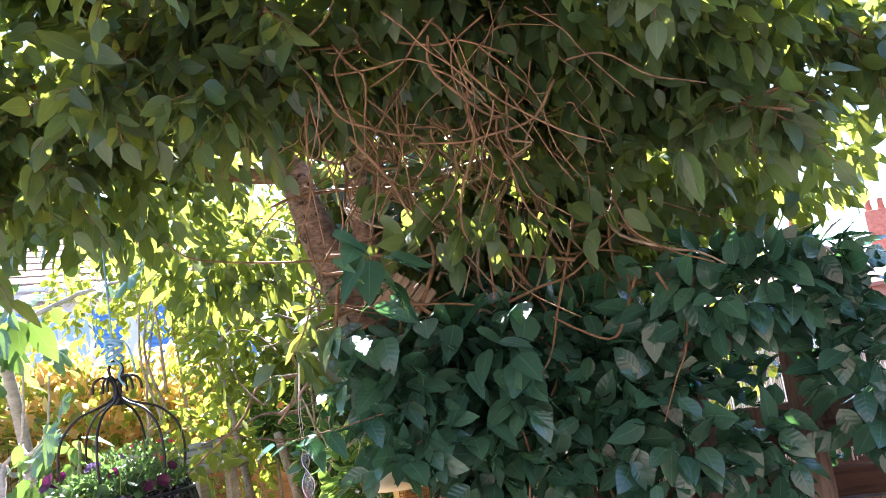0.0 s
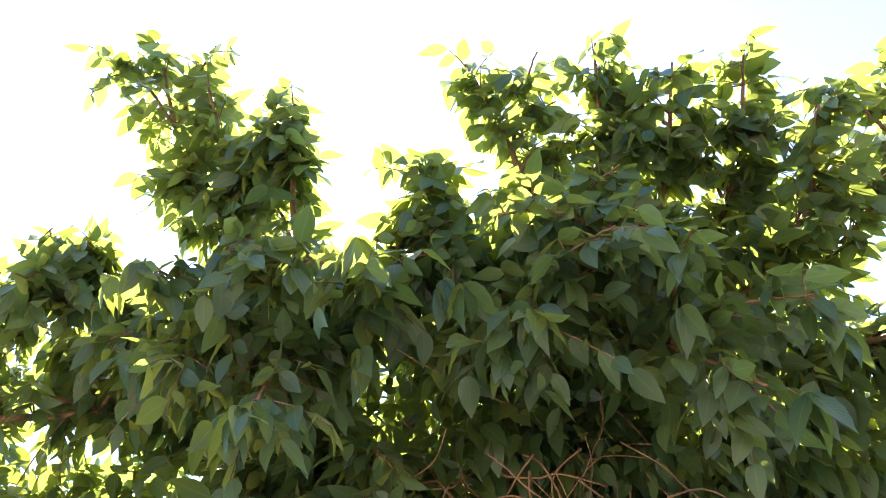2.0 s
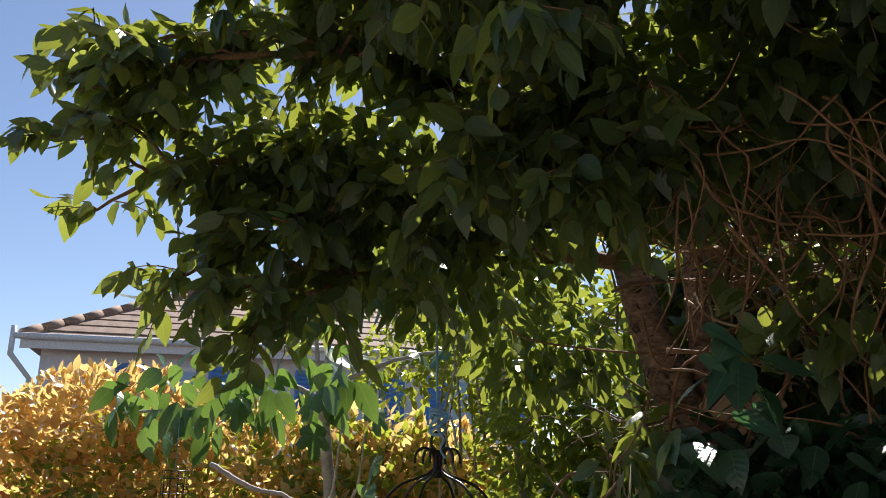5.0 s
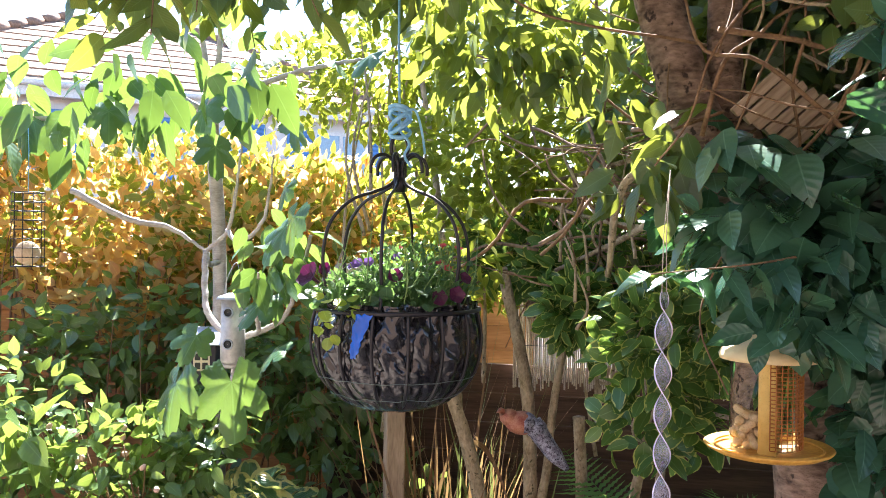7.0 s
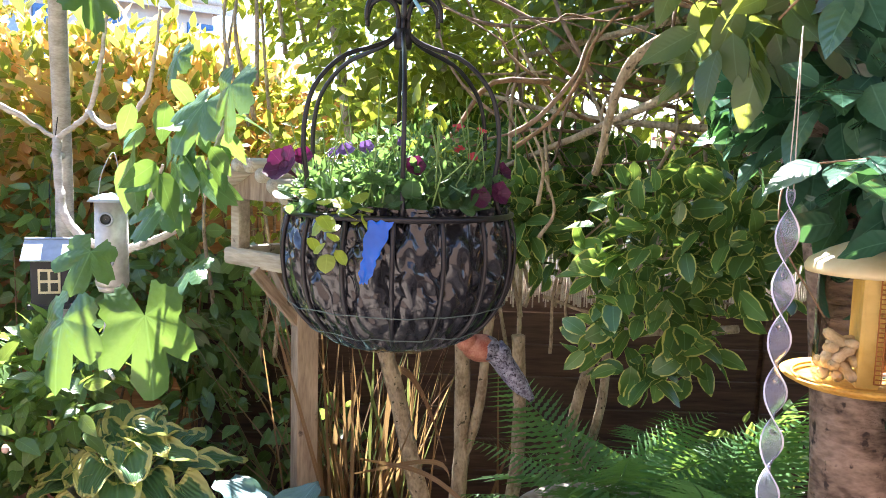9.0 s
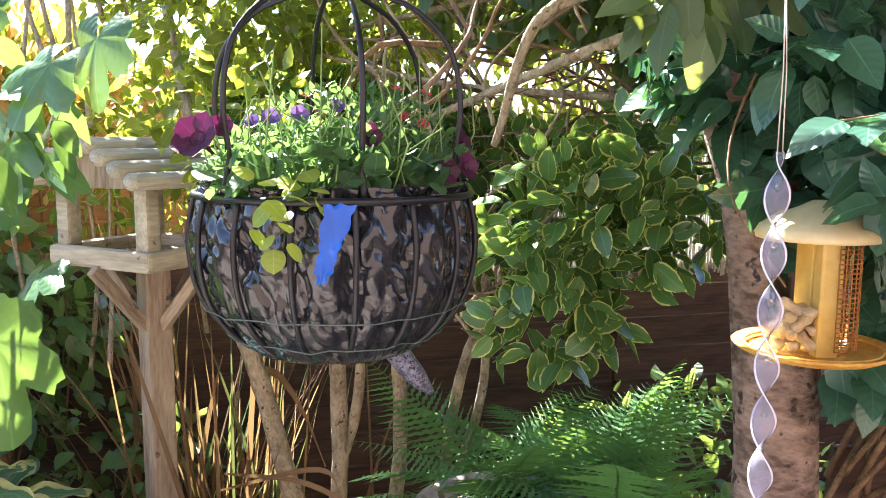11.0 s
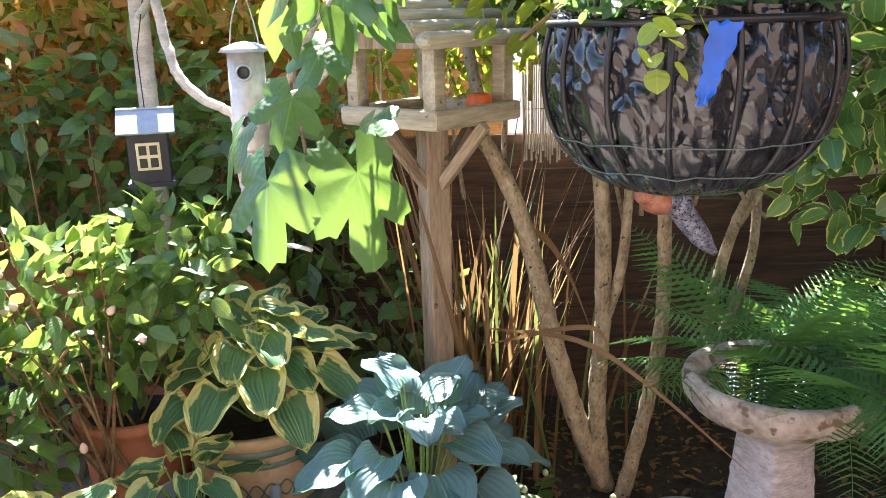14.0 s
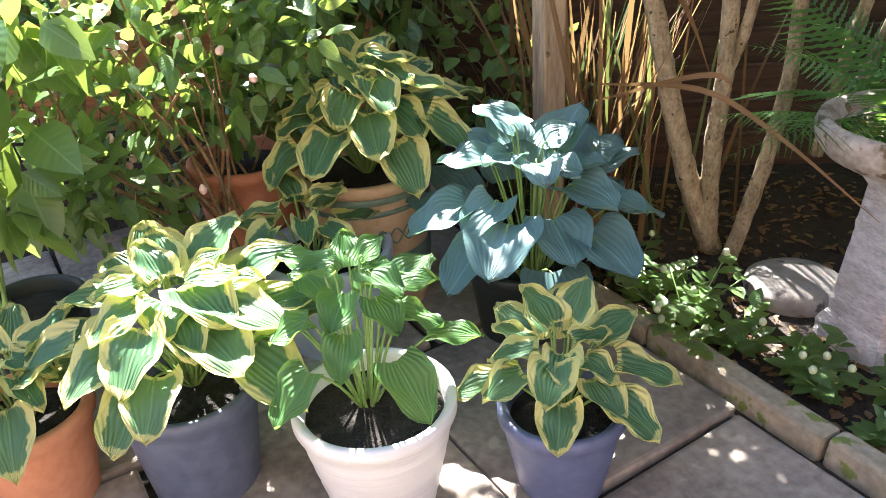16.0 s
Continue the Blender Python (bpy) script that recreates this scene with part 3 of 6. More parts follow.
ridge_tiles(house, (-W / 2 - 0.3, -DP / 2 - 0.3, EAVE + 0.02), (-1.2, 0, EAVE + 2.15), 13, M_ROOF)
ridge_tiles(house, (W / 2 + 0.3, -DP / 2 - 0.3, EAVE + 0.02), (1.2, 0, EAVE + 2.15), 13, M_ROOF)
child("fascia", box_mesh("fascia", (W + 0.6, 0.04, 0.2), M_TRIM, 0.0, (0, -DP / 2 - 0.31, EAVE - 0.13)), house)
child("gutter", Build().add(*tube([(-W / 2 - 0.4, -DP / 2 - 0.38, EAVE - 0.02), (W / 2 + 0.4, -DP / 2 - 0.38, EAVE - 0.02)], 0.06, 8)).mesh("gutter", M_TRIM), house)
child("downpipe", Build().add(*tube([(-W / 2 - 0.42, -DP / 2 - 0.38, EAVE + 0.15), (-W / 2 - 0.42, -DP / 2 - 0.38, EAVE - 0.35), (-W / 2 - 0.12, -DP / 2 - 0.06, EAVE - 0.75), (-W / 2 - 0.12, -DP / 2 - 0.06, 0)], 0.05, 8)).mesh("downpipe", M_TRIM), house)
for wx in (-2.3, 1.0, 3.6):
    win = child("window", box_mesh("window", (1.15, 0.06, 1.25), M_TRIM, 0.01), house, m=pose(wx, -DP / 2 - 0.03, EAVE - 1.05))
    for px in (-0.27, 0.27):
        child("pane", box_mesh("pane", (0.46, 0.02, 1.08), M_PANE, 0.0), win, m=pose(px, -0.035, 0))
    child("sill", box_mesh("sill", (1.3, 0.14, 0.06), M_TRIM, 0.01), win, m=pose(0, -0.06, -0.66))
    for side in (-1, 1):
        sh = child("shutter", box_mesh("shutter", (0.5, 0.05, 1.3), M_SHUTTER, 0.008), win, "blue louvred shutter", pose(side * 0.84, -0.02, 0))
        lv = box_mesh("louvre", (0.42, 0.02, 0.05), M_SHUTTER, 0.0)
        for k in range(14):
            child("louvre", lv, sh, m=pose(0, -0.03, -0.55 + k * 0.085, 30))


def brick_house(x, y, rz, ridge):
    h = thing("brick_house", "red brick house with a tiled roof and chimney stacks", "house", (x, y, 0), rz, "far brick houses")
    child("wall", box_mesh("wall", (7, 7, ridge - 1.9), M_REDBRICK, 0.0, (0, 0, (ridge - 1.9) / 2)), h)
    child("roof", hip_roof(7, 6.8, 1.9, 0.3, M_REDTILE), h, m=pose(0, 0, ridge - 1.9))
    for cx in (-0.2, 2.4):
        ch = child("chimney", box_mesh("chimney", (0.75, 0.6, 1.7), M_REDBRICK, 0.02, (0, 0, 0.3)), h, m=pose(cx, 0, ridge - 0.45))
        for k in (-0.2, 0.2):
            child("chimney_pot", Build().add(*lathe([(0.001, 0), (0.12, 0), (0.09, 0.35), (0.11, 0.4), (0.001, 0.4)], 12)).mesh("chimney_pot", M_REDTILE), ch, m=pose(k, 0, 1.15))
    for wx in (-2, 0, 2):
        child("window", box_mesh("window", (1.0, 0.08, 1.3), M_TRIM, 0.01), h, m=pose(wx, -3.52, ridge - 3.2))
    return h


brick_house(13.78, 28.25, -26.3, 4.3)
brick_house(20.9, 26.2, -26.3, 4.4)


# ---- the big tree ----
LIMBS_LEFT = [
    [(0.48, 0.15, 2.5), (0.1, -0.35, 2.708), (-0.4, -0.6, 2.79), (-0.86, -0.68, 2.73)],
    [(0.48, 0.15, 2.5), (0.2, -0.3, 2.708), (-0.3, -0.6, 2.71), (-0.7, -0.72, 2.62)],
    [(0.48, 0.2, 2.4), (0.0, -0.2, 2.538), (-0.45, -0.5, 2.48), (-0.78, -0.58, 2.34)],
    [(0.48, 0.2, 2.4), (0.05, -0.15, 2.408), (-0.3, -0.4, 2.29), (-0.56, -0.52, 2.14)],
    [(0.5, 0.2, 2.3), (0.2, -0.1, 2.308), (-0.1, -0.35, 2.18), (-0.36, -0.5, 2)],
    [(0.5, 0.2, 2.3), (0.1, 0.2, 2.358), (-0.2, 0.2, 2.33), (-0.5, 0.1, 2.15)],
    [(0.48, 0.1, 2.6), (0.1, -0.35, 2.858), (-0.2, -0.6, 2.95), (-0.42, -0.7, 3.1)],
    [(0.48, 0.1, 2.6), (0.2, -0.4, 2.858), (0.0, -0.7, 2.88), (-0.12, -0.82, 2.98)],
]
LIMBS_FRONT = [
    [(0.5, 0.2, 2.4), (0.5, -0.4, 2.65), (0.52, -0.8, 2.6), (0.53, -1.05, 2.38)],
    [(0.5, 0.1, 2.5), (0.4, -0.4, 2.75), (0.36, -0.75, 2.72), (0.34, -0.95, 2.55)],
    [(0.6, 0.1, 2.5), (0.72, -0.4, 2.8), (0.74, -0.8, 2.75), (0.74, -1.02, 2.6)],
    [(0.65, 0.1, 2.5), (0.95, -0.4, 2.7), (1.05, -0.8, 2.6), (1.06, -1.0, 2.46)],
    [(0.7, 0.1, 2.4), (1.1, -0.4, 2.55), (1.3, -0.75, 2.5), (1.45, -0.92, 2.3)],
    [(0.55, 0.15, 2.4), (0.45, -0.25, 2.45), (0.38, -0.55, 2.4), (0.33, -0.72, 2.28)],
    [(0.6, 0.15, 2.35), (0.6, -0.2, 2.4), (0.6, -0.5, 2.35), (0.57, -0.68, 2.22)],
    [(0.65, 0.1, 2.5), (0.9, -0.4, 2.8), (1.2, -0.8, 2.75), (1.3, -0.98, 2.62)],
]
LIMBS_TOP = [
    [(0.48, 0.1, 2.6), (0.35, -0.4, 2.952), (0.26, -0.75, 3.22), (0.2, -0.9, 3.64)],
    [(0.5, 0.1, 2.6), (0.42, -0.4, 2.952), (0.38, -0.75, 3.12), (0.35, -0.9, 3.46)],
    [(0.5, 0.1, 2.6), (0.5, -0.4, 2.852), (0.55, -0.8, 2.97), (0.6, -0.93, 3.25)],
    [(0.75, 0.05, 2.6), (1.1, -0.4, 2.902), (1.12, -0.75, 3.02), (1.04, -0.9, 3.3)],
    [(0.75, 0.05, 2.6), (0.9, -0.4, 2.802), (0.9, -0.75, 2.87), (0.88, -0.92, 3)],
    [(0.75, 0.05, 2.6), (1.15, -0.35, 2.852), (1.3, -0.7, 2.97), (1.37, -0.9, 3.28)],
    [(0.75, 0.05, 2.6), (1.3, -0.35, 2.802), (1.45, -0.7, 2.92), (1.53, -0.9, 3.16)],
    [(0.8, 0.05, 2.5), (1.4, -0.35, 2.752), (1.6, -0.7, 2.87), (1.71, -0.9, 3.17)],
    [(0.8, 0.05, 2.5), (1.4, -0.35, 2.652), (1.7, -0.7, 2.72), (1.8, -0.9, 2.94)],
    [(0.8, 0.05, 2.5), (1.5, -0.3, 2.652), (1.9, -0.65, 2.77), (2.05, -0.85, 3.1)],
]
LIMBS_RIGHT = [
    [(0.75, 0.2, 2.3), (1.4, -0.1, 2.45), (1.75, -0.5, 2.5), (1.95, -0.85, 2.4)],
    [(0.75, 0.2, 2.3), (1.4, 0.0, 2.4), (1.85, -0.2, 2.35), (2.15, -0.4, 2.2)],
    [(0.75, 0.2, 2.2), (1.3, 0.1, 2.25), (1.6, -0.25, 2.2), (1.75, -0.5, 2.08)],
    [(0.75, 0.2, 2.3), (1.4, 0.3, 2.55), (1.9, 0.3, 2.65), (2.4, 0.1, 2.4)],
]
TRUNK_LINE = [(0.92, 0.22, -0.05), (0.91, 0.22, 0.5), (0.9, 0.23, 1.0), (0.84, 0.25, 1.45), (0.655, 0.26, 1.84), (0.6, 0.25, 2.0), (0.55, 0.25, 2.17), (0.5, 0.22, 2.42), (0.46, 0.08, 2.72)]


def big_tree():
    tree = thing("tree", "large broadleaf garden tree with a leaning forked trunk and drooping leaves", "tree")
    child("trunk", Build().add(*tube(smooth_path(TRUNK_LINE, 40), [0.1, 0.082, 0.078, 0.072, 0.062, 0.058, 0.054, 0.045, 0.03], 18, lump=0.025)).mesh("trunk", M_TRUNK), tree, "ringed brown bark")
    fork = Build().add(*tube(smooth_path([(0.86, 0.26, 1.4), (0.76, 0.3, 1.8), (0.71, 0.29, 2.0), (0.72, 0.2, 2.4), (0.84, -0.05, 2.75)], 26), [0.055, 0.046, 0.036, 0.022], 14, lump=0.025))
    child("trunk_fork", fork.mesh("trunk_fork", M_TRUNK), tree)
    b = Build()
    b.add(*lathe([(0.001, -0.02), (0.035, -0.015), (0.03, 0.004), (0.012, 0.008), (0.001, 0.0)], 14, 0.2))
    child("knot", b.mesh("knot", M_BARK), tree, "dark cut knot", pose(0.965, 0.155, 1.08, 90, 0, 35))
    leaves = Build()
    for pts in LIMBS_LEFT + LIMBS_FRONT + LIMBS_TOP + LIMBS_RIGHT:
        wood = Build()
        top = pts in LIMBS_TOP
        limb(wood, leaves, pts, 0.02, 0.003, 34 if top else 40, 0.12 if top else 0.16, 6 if top else 7, 0.076 if top else 0.082, start=0.4 if top else 0.25, rise=0.35 if top else 0.1, droop=0.95)
        for _ in range(7 if top else 8):
            i = rng.uniform(0.35, 0.9)
            q = smooth_path(pts, 20)[int(i * 19)]
            e = q + unit(rng.normal(size=3)) * np.array([0.17 if top else 0.28, 0.14 if top else 0.26, 0.14]) + np.array([0, -0.04, 0.04 if not top else 0.14])
            limb(wood, leaves, [q, (q + e) / 2 + np.array([0, 0, 0.04]), e], 0.006, 0.002, 8 if top else 11, 0.09, 6, 0.075, start=0.2, sides=5, droop=0.95)
        child("branch", wood.mesh("branch", M_TWIG), tree)
    # deep inner foliage
    for n, c, r in ((2700, (0.8, -0.3, 2.5), (0.6, 0.4, 0.22)), (450, (-0.3, -0.4, 2.52), (0.3, 0.15, 0.15)), (350, (0.2, 0.5, 2.12), (0.28, 0.1, 0.18)), (600, (0.0, -0.2, 2.5), (0.45, 0.3, 0.18)), (2300, (1.45, -0.25, 2.42), (0.55, 0.4, 0.26)),
                    (420, (0.42, -0.7, 2.74), (0.3, 0.15, 0.2)), (420, (1.0, -0.7, 2.7), (0.25, 0.15, 0.16)), (420, (1.5, -0.65, 2.68), (0.3, 0.15, 0.2)),
                    (220, (-0.15, 0.4, 2.5), (0.5, 0.35, 0.18)), (2200, (1.45, 0.85, 2.25), (0.75, 0.25, 0.45)), (1500, (1.25, 0.4, 2.2), (0.6, 0.12, 0.25)),
                    (250, (0.0, 0.2, 2.28), (0.4, 0.2, 0.16)), (900, (1.1, 0.35, 2.05), (0.55, 0.1, 0.2)), (2000, (1.25, 0.85, 1.95), (0.65, 0.15, 0.3)), (900, (0.75, 1.15, 2.1), (0.4, 0.15, 0.35)), (600, (1.85, 0.15, 2.1), (0.4, 0.15, 0.2)), (900, (0.95, 0.55, 2.15), (0.35, 0.1, 0.25)), (700, (0.75, 0.5, 2.3), (0.3, 0.1, 0.2)),
                    (260, (1.15, -0.2, 2.1), (0.45, 0.08, 0.22))):
        leaf_cloud(leaves, LEAF_LONG, n, c, r, 0.078, 0.8, 0.2)
    child("crown", leaves.mesh("crown", M_CHERRY), tree, kind="stuff")
    # hanging clusters near the eye, leaf by leaf
    big = [mesh_np("leaf", *leaf_shape(9, w, 0.2, c, 0.85, 0.01, 0.35), M_CHERRY) for w, c in ((0.42, 0.25), (0.48, 0.12), (0.4, 0.4))]
    for k, (x, y, z) in enumerate(((0.53, -1.12, 2.36), (0.37, -0.86, 2.73), (0.72, -0.98, 2.5), (1.06, -1.04, 2.48), (1.25, -1.0, 2.63), (0.75, -1.07, 2.7), (0.94, -1.03, 2.57), (0.57, -0.67, 2.25), (0.33, -0.73, 2.3), (0.28, -0.62, 2.34),
                                   (1.5, -0.96, 2.26), (1.34, -0.96, 2.47), (0.44, -0.97, 2.8), (0.2, -1.0, 2.78), (0.9, -0.98, 2.62), (1.46, -0.62, 2.0), (0.14, -0.6, 2.2), (-0.2, -0.55, 2.2), (-0.88, -0.68, 2.86), (-0.8, -0.66, 2.84),
                                   (-0.92, -0.66, 2.8), (-0.6, -0.7, 2.76), (-0.3, -0.7, 2.78), (1.75, -0.85, 2.3), (1.62, -0.9, 2.4))):
        for j in range(5):
            a = j * 72 + rng.uniform(-20, 20)
            child("leaf", big[(k + j) % 3], tree, m=pose(x, y, z, rng.uniform(-78, -50), rng.uniform(-25, 25), a) @ Matrix.Scale(rng.uniform(0.088, 0.118), 4))
    return tree


big_tree()

# twining stems hanging in the tree
vines = thing("climber", "tangle of bare brown twining stems climbing in the tree", "climbing plant")
for k in range(150):
    p = np.array([rng.normal(1.1, 0.26), rng.uniform(-0.15, 0.3), rng.uniform(1.78, 2.45)])
    pts = [p]
    way = unit(rng.normal(size=3) * np.array([0.8, 0.4, 1.2]))
    for _ in range(4):
        way = unit(way + rng.normal(size=3) * np.array([0.35, 0.2, 0.35]))
        pts.append(pts[-1] + way * rng.uniform(0.07, 0.17))
    r0 = rng.uniform(0.002, 0.007)
    child("stem", Build().add(*tube(smooth_path(pts, 16), [r0, r0 * 0.5], 5)).mesh("stem", M_TWIG if k % 3 else M_STEM), vines)


for k in range(120):
    p = np.array([rng.uniform(0.7, 1.25), rng.uniform(-0.75, -0.1), rng.uniform(2.15, 2.5)])
    way = unit(np.array([rng.normal() * 0.6, rng.normal() * 0.3, -1.0]))
    pts = [p]
    for _ in range(4):
        way = unit(way + rng.normal(size=3) * 0.4)
        pts.append(pts[-1] + way * rng.uniform(0.04, 0.11))
    r0 = rng.uniform(0.0012, 0.004)
    child("stem", Build().add(*tube(smooth_path(pts, 14), [r0, r0 * 0.6], 5)).mesh("stem", M_TWIG), vines)
for k in range(130):
    p = np.array([rng.uniform(0.2, 1.3), rng.uniform(0.55, 1.3), rng.uniform(1.45, 2.25)])
    way = unit(np.array([rng.choice([-1, 1]), rng.normal() * 0.4, rng.normal() * 0.5]))
    pts = [p]
    for _ in range(4):
        way = unit(way + rng.normal(size=3) * 0.3)
        pts.append(pts[-1] + way * rng.uniform(0.07, 0.16))
    r0 = rng.uniform(0.002, 0.008)
    child("stem", Build().add(*tube(smooth_path(pts, 14), [r0, r0 * 0.5], 5)).mesh("stem", M_BARK if k % 2 else M_TWIG), vines)


# ---- shrubs ----
def shrub(name, label, category, clouds, shape, mat, size, droop=0.2, twigs=(), stem_mat=M_STEM, up=0.8, hollow=0.3):
    """A bush: leafy masses on real stems."""
    s = thing(name, label, category)
    b = Build()
    for n, c, r in clouds:
        leaf_cloud(b, shape, n, c, r, size, droop, hollow, up)
    for pts, r0, r1 in twigs:
        child("stem", Build().add(*tube(smooth_path(pts, 8 * len(pts)), [r0, r1], 8, lump=0.08)).mesh("stem", stem_mat), s)
    child("foliage", b.mesh("foliage", mat), s, kind="stuff")
    return s


def thin_stems(n, c, r, length, thick, root=None):
    out = []
    for _ in range(n):
        p = np.asarray(c) + rng.uniform(-1, 1, 3) * np.asarray(r)
        q = np.array(root) + rng.normal(size=3) * 0.06 if root is not None else p - np.array([rng.uniform(-0.1, 0.1), 0, length])
        m = (p + q) / 2 + rng.normal(size=3) * 0.05
        out.append(([q, m, p], thick, thick * 0.35))
    return out


dark = shrub("dark_shrub", "dark blue-green broad-leaved evergreen shrub under the tree", "shrub",
             [(130, (0.95, 0.0, 1.68), (0.2, 0.1, 0.14)), (680, (1.15, 0.1, 1.55), (0.45, 0.15, 0.27)), (360, (1.75, 0.0, 1.74), (0.35, 0.12, 0.14)), (260, (2.05, -0.05, 1.5), (0.22, 0.1, 0.28)),
              (480, (1.05, 0.2, 1.66), (0.5, 0.12, 0.2)), (280, (1.15, 0.08, 1.25), (0.32, 0.1, 0.25)), (120, (1.45, -0.02, 1.4), (0.16, 0.08, 0.2)), (70, (1.7, 0.0, 1.3), (0.12, 0.06, 0.14)),
              (320, (1.8, 0.36, 1.45), (0.4, 0.06, 0.3)), (45, (0.8, -0.17, 1.5), (0.14, 0.05, 0.08)), (34, (0.78, -0.19, 1.44), (0.1, 0.03, 0.04)), (70, (0.75, -0.1, 1.62), (0.16, 0.06, 0.08))], LEAF_IVY, M_IVY, 0.092, 0.25,
             thin_stems(16, (1.4, 0.1, 1.6), (0.3, 0.1, 0.25), 0.8, 0.008, (1.3, 0.4, 0.7)), M_TWIG, 0.9, 0.4)
front = [mesh_np("leaf", *leaf_shape(8, w, 0.15, c, 0.72, 0.004), M_IVY) for w, c in ((0.62, 0.14), (0.7, 0.22), (0.55, 0.08))]
for _ in range(110):
    x = rng.uniform(0.62, 1.15)
    p = (x, rng.uniform(-0.16, -0.05), rng.uniform(1.46 + max(0.0, 0.85 - x) * 0.6, 1.8))
    child("leaf", front[rng.integers(3)], dark, m=pose(*p, rng.uniform(-60, -10), rng.uniform(-30, 30), rng.uniform(90, 270)) @ Matrix.Scale(rng.uniform(0.085, 0.125), 4))
# a leafy sprig before the trunk
sprig = smooth_path([(0.78, 0.1, 1.72), (0.82, -0.2, 1.82), (0.8, -0.45, 1.88), (0.78, -0.62, 1.92)], 16)
child("stem", Build().add(*tube(sprig, [0.004, 0.0015], 6)).mesh("stem", M_TWIG), dark)
for k in range(16):
    p = sprig[8 + k % 8]
    child("leaf", front[k % 3], dark, m=pose(p[0] + rng.uniform(-0.05, 0.05), p[1] - 0.02, p[2] + rng.uniform(-0.05, 0.03), rng.uniform(-65, -15), rng.uniform(-30, 30), rng.uniform(60, 300)) @ Matrix.Scale(rng.uniform(0.085, 0.12), 4))
# a shoot arching out over the feeder and the spinner's cord
shoot = smooth_path([(0.98, 0.0, 1.6), (0.85, -0.14, 1.585), (0.68, -0.26, 1.555), (0.5, -0.31, 1.535)], 24)
child("stem", Build().add(*tube(shoot, [0.0032, 0.0012], 6)).mesh("stem", M_TWIG), dark)
own = np.random.default_rng(77)
for k in range(20):
    p = shoot[4 + k]
    away = 110 if k % 2 else 250
    child("leaf", front[k % 3], dark, m=pose(p[0], p[1] - 0.008, p[2], own.uniform(-60, -15), own.uniform(-20, 20), away + own.uniform(-35, 35)) @ Matrix.Scale(own.uniform(0.065, 0.095), 4))
shrub("tree_shoots", "fresh green tapering leaves on shoots of the garden tree trunk", "shrub", [(16, (0.5, 0.0, 1.72), (0.09, 0.05, 0.05)), (12, (0.48, 0.08, 1.84), (0.1, 0.08, 0.06)), (16, (0.6, 0.0, 1.8), (0.09, 0.06, 0.06))],
      LEAF_LONG, M_CHERRY, 0.1, 0.8, thin_stems(5, (0.5, 0.02, 1.8), (0.1, 0.06, 0.08), 0.3, 0.004, (0.72, 0.3, 1.9)), M_TWIG)

EUON_STEMS = [
    ([(0.26, 1.27, 0.0), (0.16, 1.22, 0.25), (0.08, 1.2, 0.52), (0.02, 1.2, 0.77), (-0.05, 1.2, 1.0), (-0.18, 1.3, 1.25)], 0.034, 0.022),
    ([(0.24, 1.25, 0.02), (0.21, 1.2, 0.36), (0.22, 1.2, 0.64), (0.2, 1.22, 1.08), (0.1, 1.3, 1.5)], 0.03, 0.02),
    ([(0.3, 1.22, 0.0), (0.32, 1.2, 0.12), (0.37, 1.2, 0.36), (0.4, 1.2, 0.63), (0.385, 1.19, 0.99)], 0.026, 0.021),
    ([(0.21, 1.2, 0.55), (0.27, 1.2, 0.75), (0.3, 1.22, 1.05), (0.38, 1.3, 1.5)], 0.018, 0.012),
    ([(0.55, 1.3, 0.3), (0.58, 1.25, 0.7), (0.64, 1.2, 0.95), (0.72, 1.1, 1.02), (0.95, 0.9, 1.08)], 0.02, 0.012),
    ([(0.56, 1.28, 0.35), (0.66, 1.22, 0.75), (0.68, 1.25, 1.1), (0.7, 1.2, 1.35)], 0.018, 0.01),
]
EUON_BOUGHS = [
    ([(0.9, 0.3, 1.86), (0.7, 0.4, 1.82), (0.5, 0.48, 1.75), (0.46, 0.62, 1.5)], 0.018, 0.009),
    ([(0.95, 0.4, 1.8), (0.7, 0.55, 1.72), (0.5, 0.96, 1.6), (0.3, 1.15, 1.5)], 0.016, 0.007),
    ([(1.0, 0.5, 1.9), (0.75, 0.8, 1.9), (0.4, 1.3, 1.85), (0.1, 1.6, 1.8)], 0.014, 0.006),
    ([(1.0, 0.6, 1.6), (0.8, 0.8, 1.62), (0.5, 1.1, 1.66), (0.2, 1.35, 1.75)], 0.013, 0.006),
    ([(0.2, 1.5, 1.3), (0.15, 1.55, 1.8), (0.1, 1.6, 2.3)], 0.02, 0.012),
    ([(-0.1, 1.5, 1.2), (-0.2, 1.6, 1.8), (-0.3, 1.65, 2.4)], 0.02, 0.01),
]
shrub("euonymus", "variegated euonymus bush with cream-edged green leaves and bare lower stems", "shrub",
      [(210, (0.62, 0.55, 1.34), (0.2, 0.12, 0.2)), (150, (0.76, 0.5, 1.38), (0.16, 0.12, 0.2)), (110, (0.6, 0.6, 1.1), (0.18, 0.1, 0.12)), (700, (0.75, 1.2, 1.35), (0.45, 0.2, 0.22)), (500, (0.45, 1.3, 1.5), (0.3, 0.2, 0.15)),
       (600, (1.2, 0.9, 1.5), (0.3, 0.3, 0.3)), (300, (0.36, 1.0, 1.38), (0.1, 0.1, 0.1)), (500, (0.2, 1.5, 1.55), (0.3, 0.15, 0.15))],
      LEAF_EUON, M_EUON, 0.076, -0.15, EUON_STEMS + thin_stems(14, (0.7, 0.8, 1.35), (0.25, 0.3, 0.15), 0.5, 0.006, (0.6, 1.2, 1.0)))
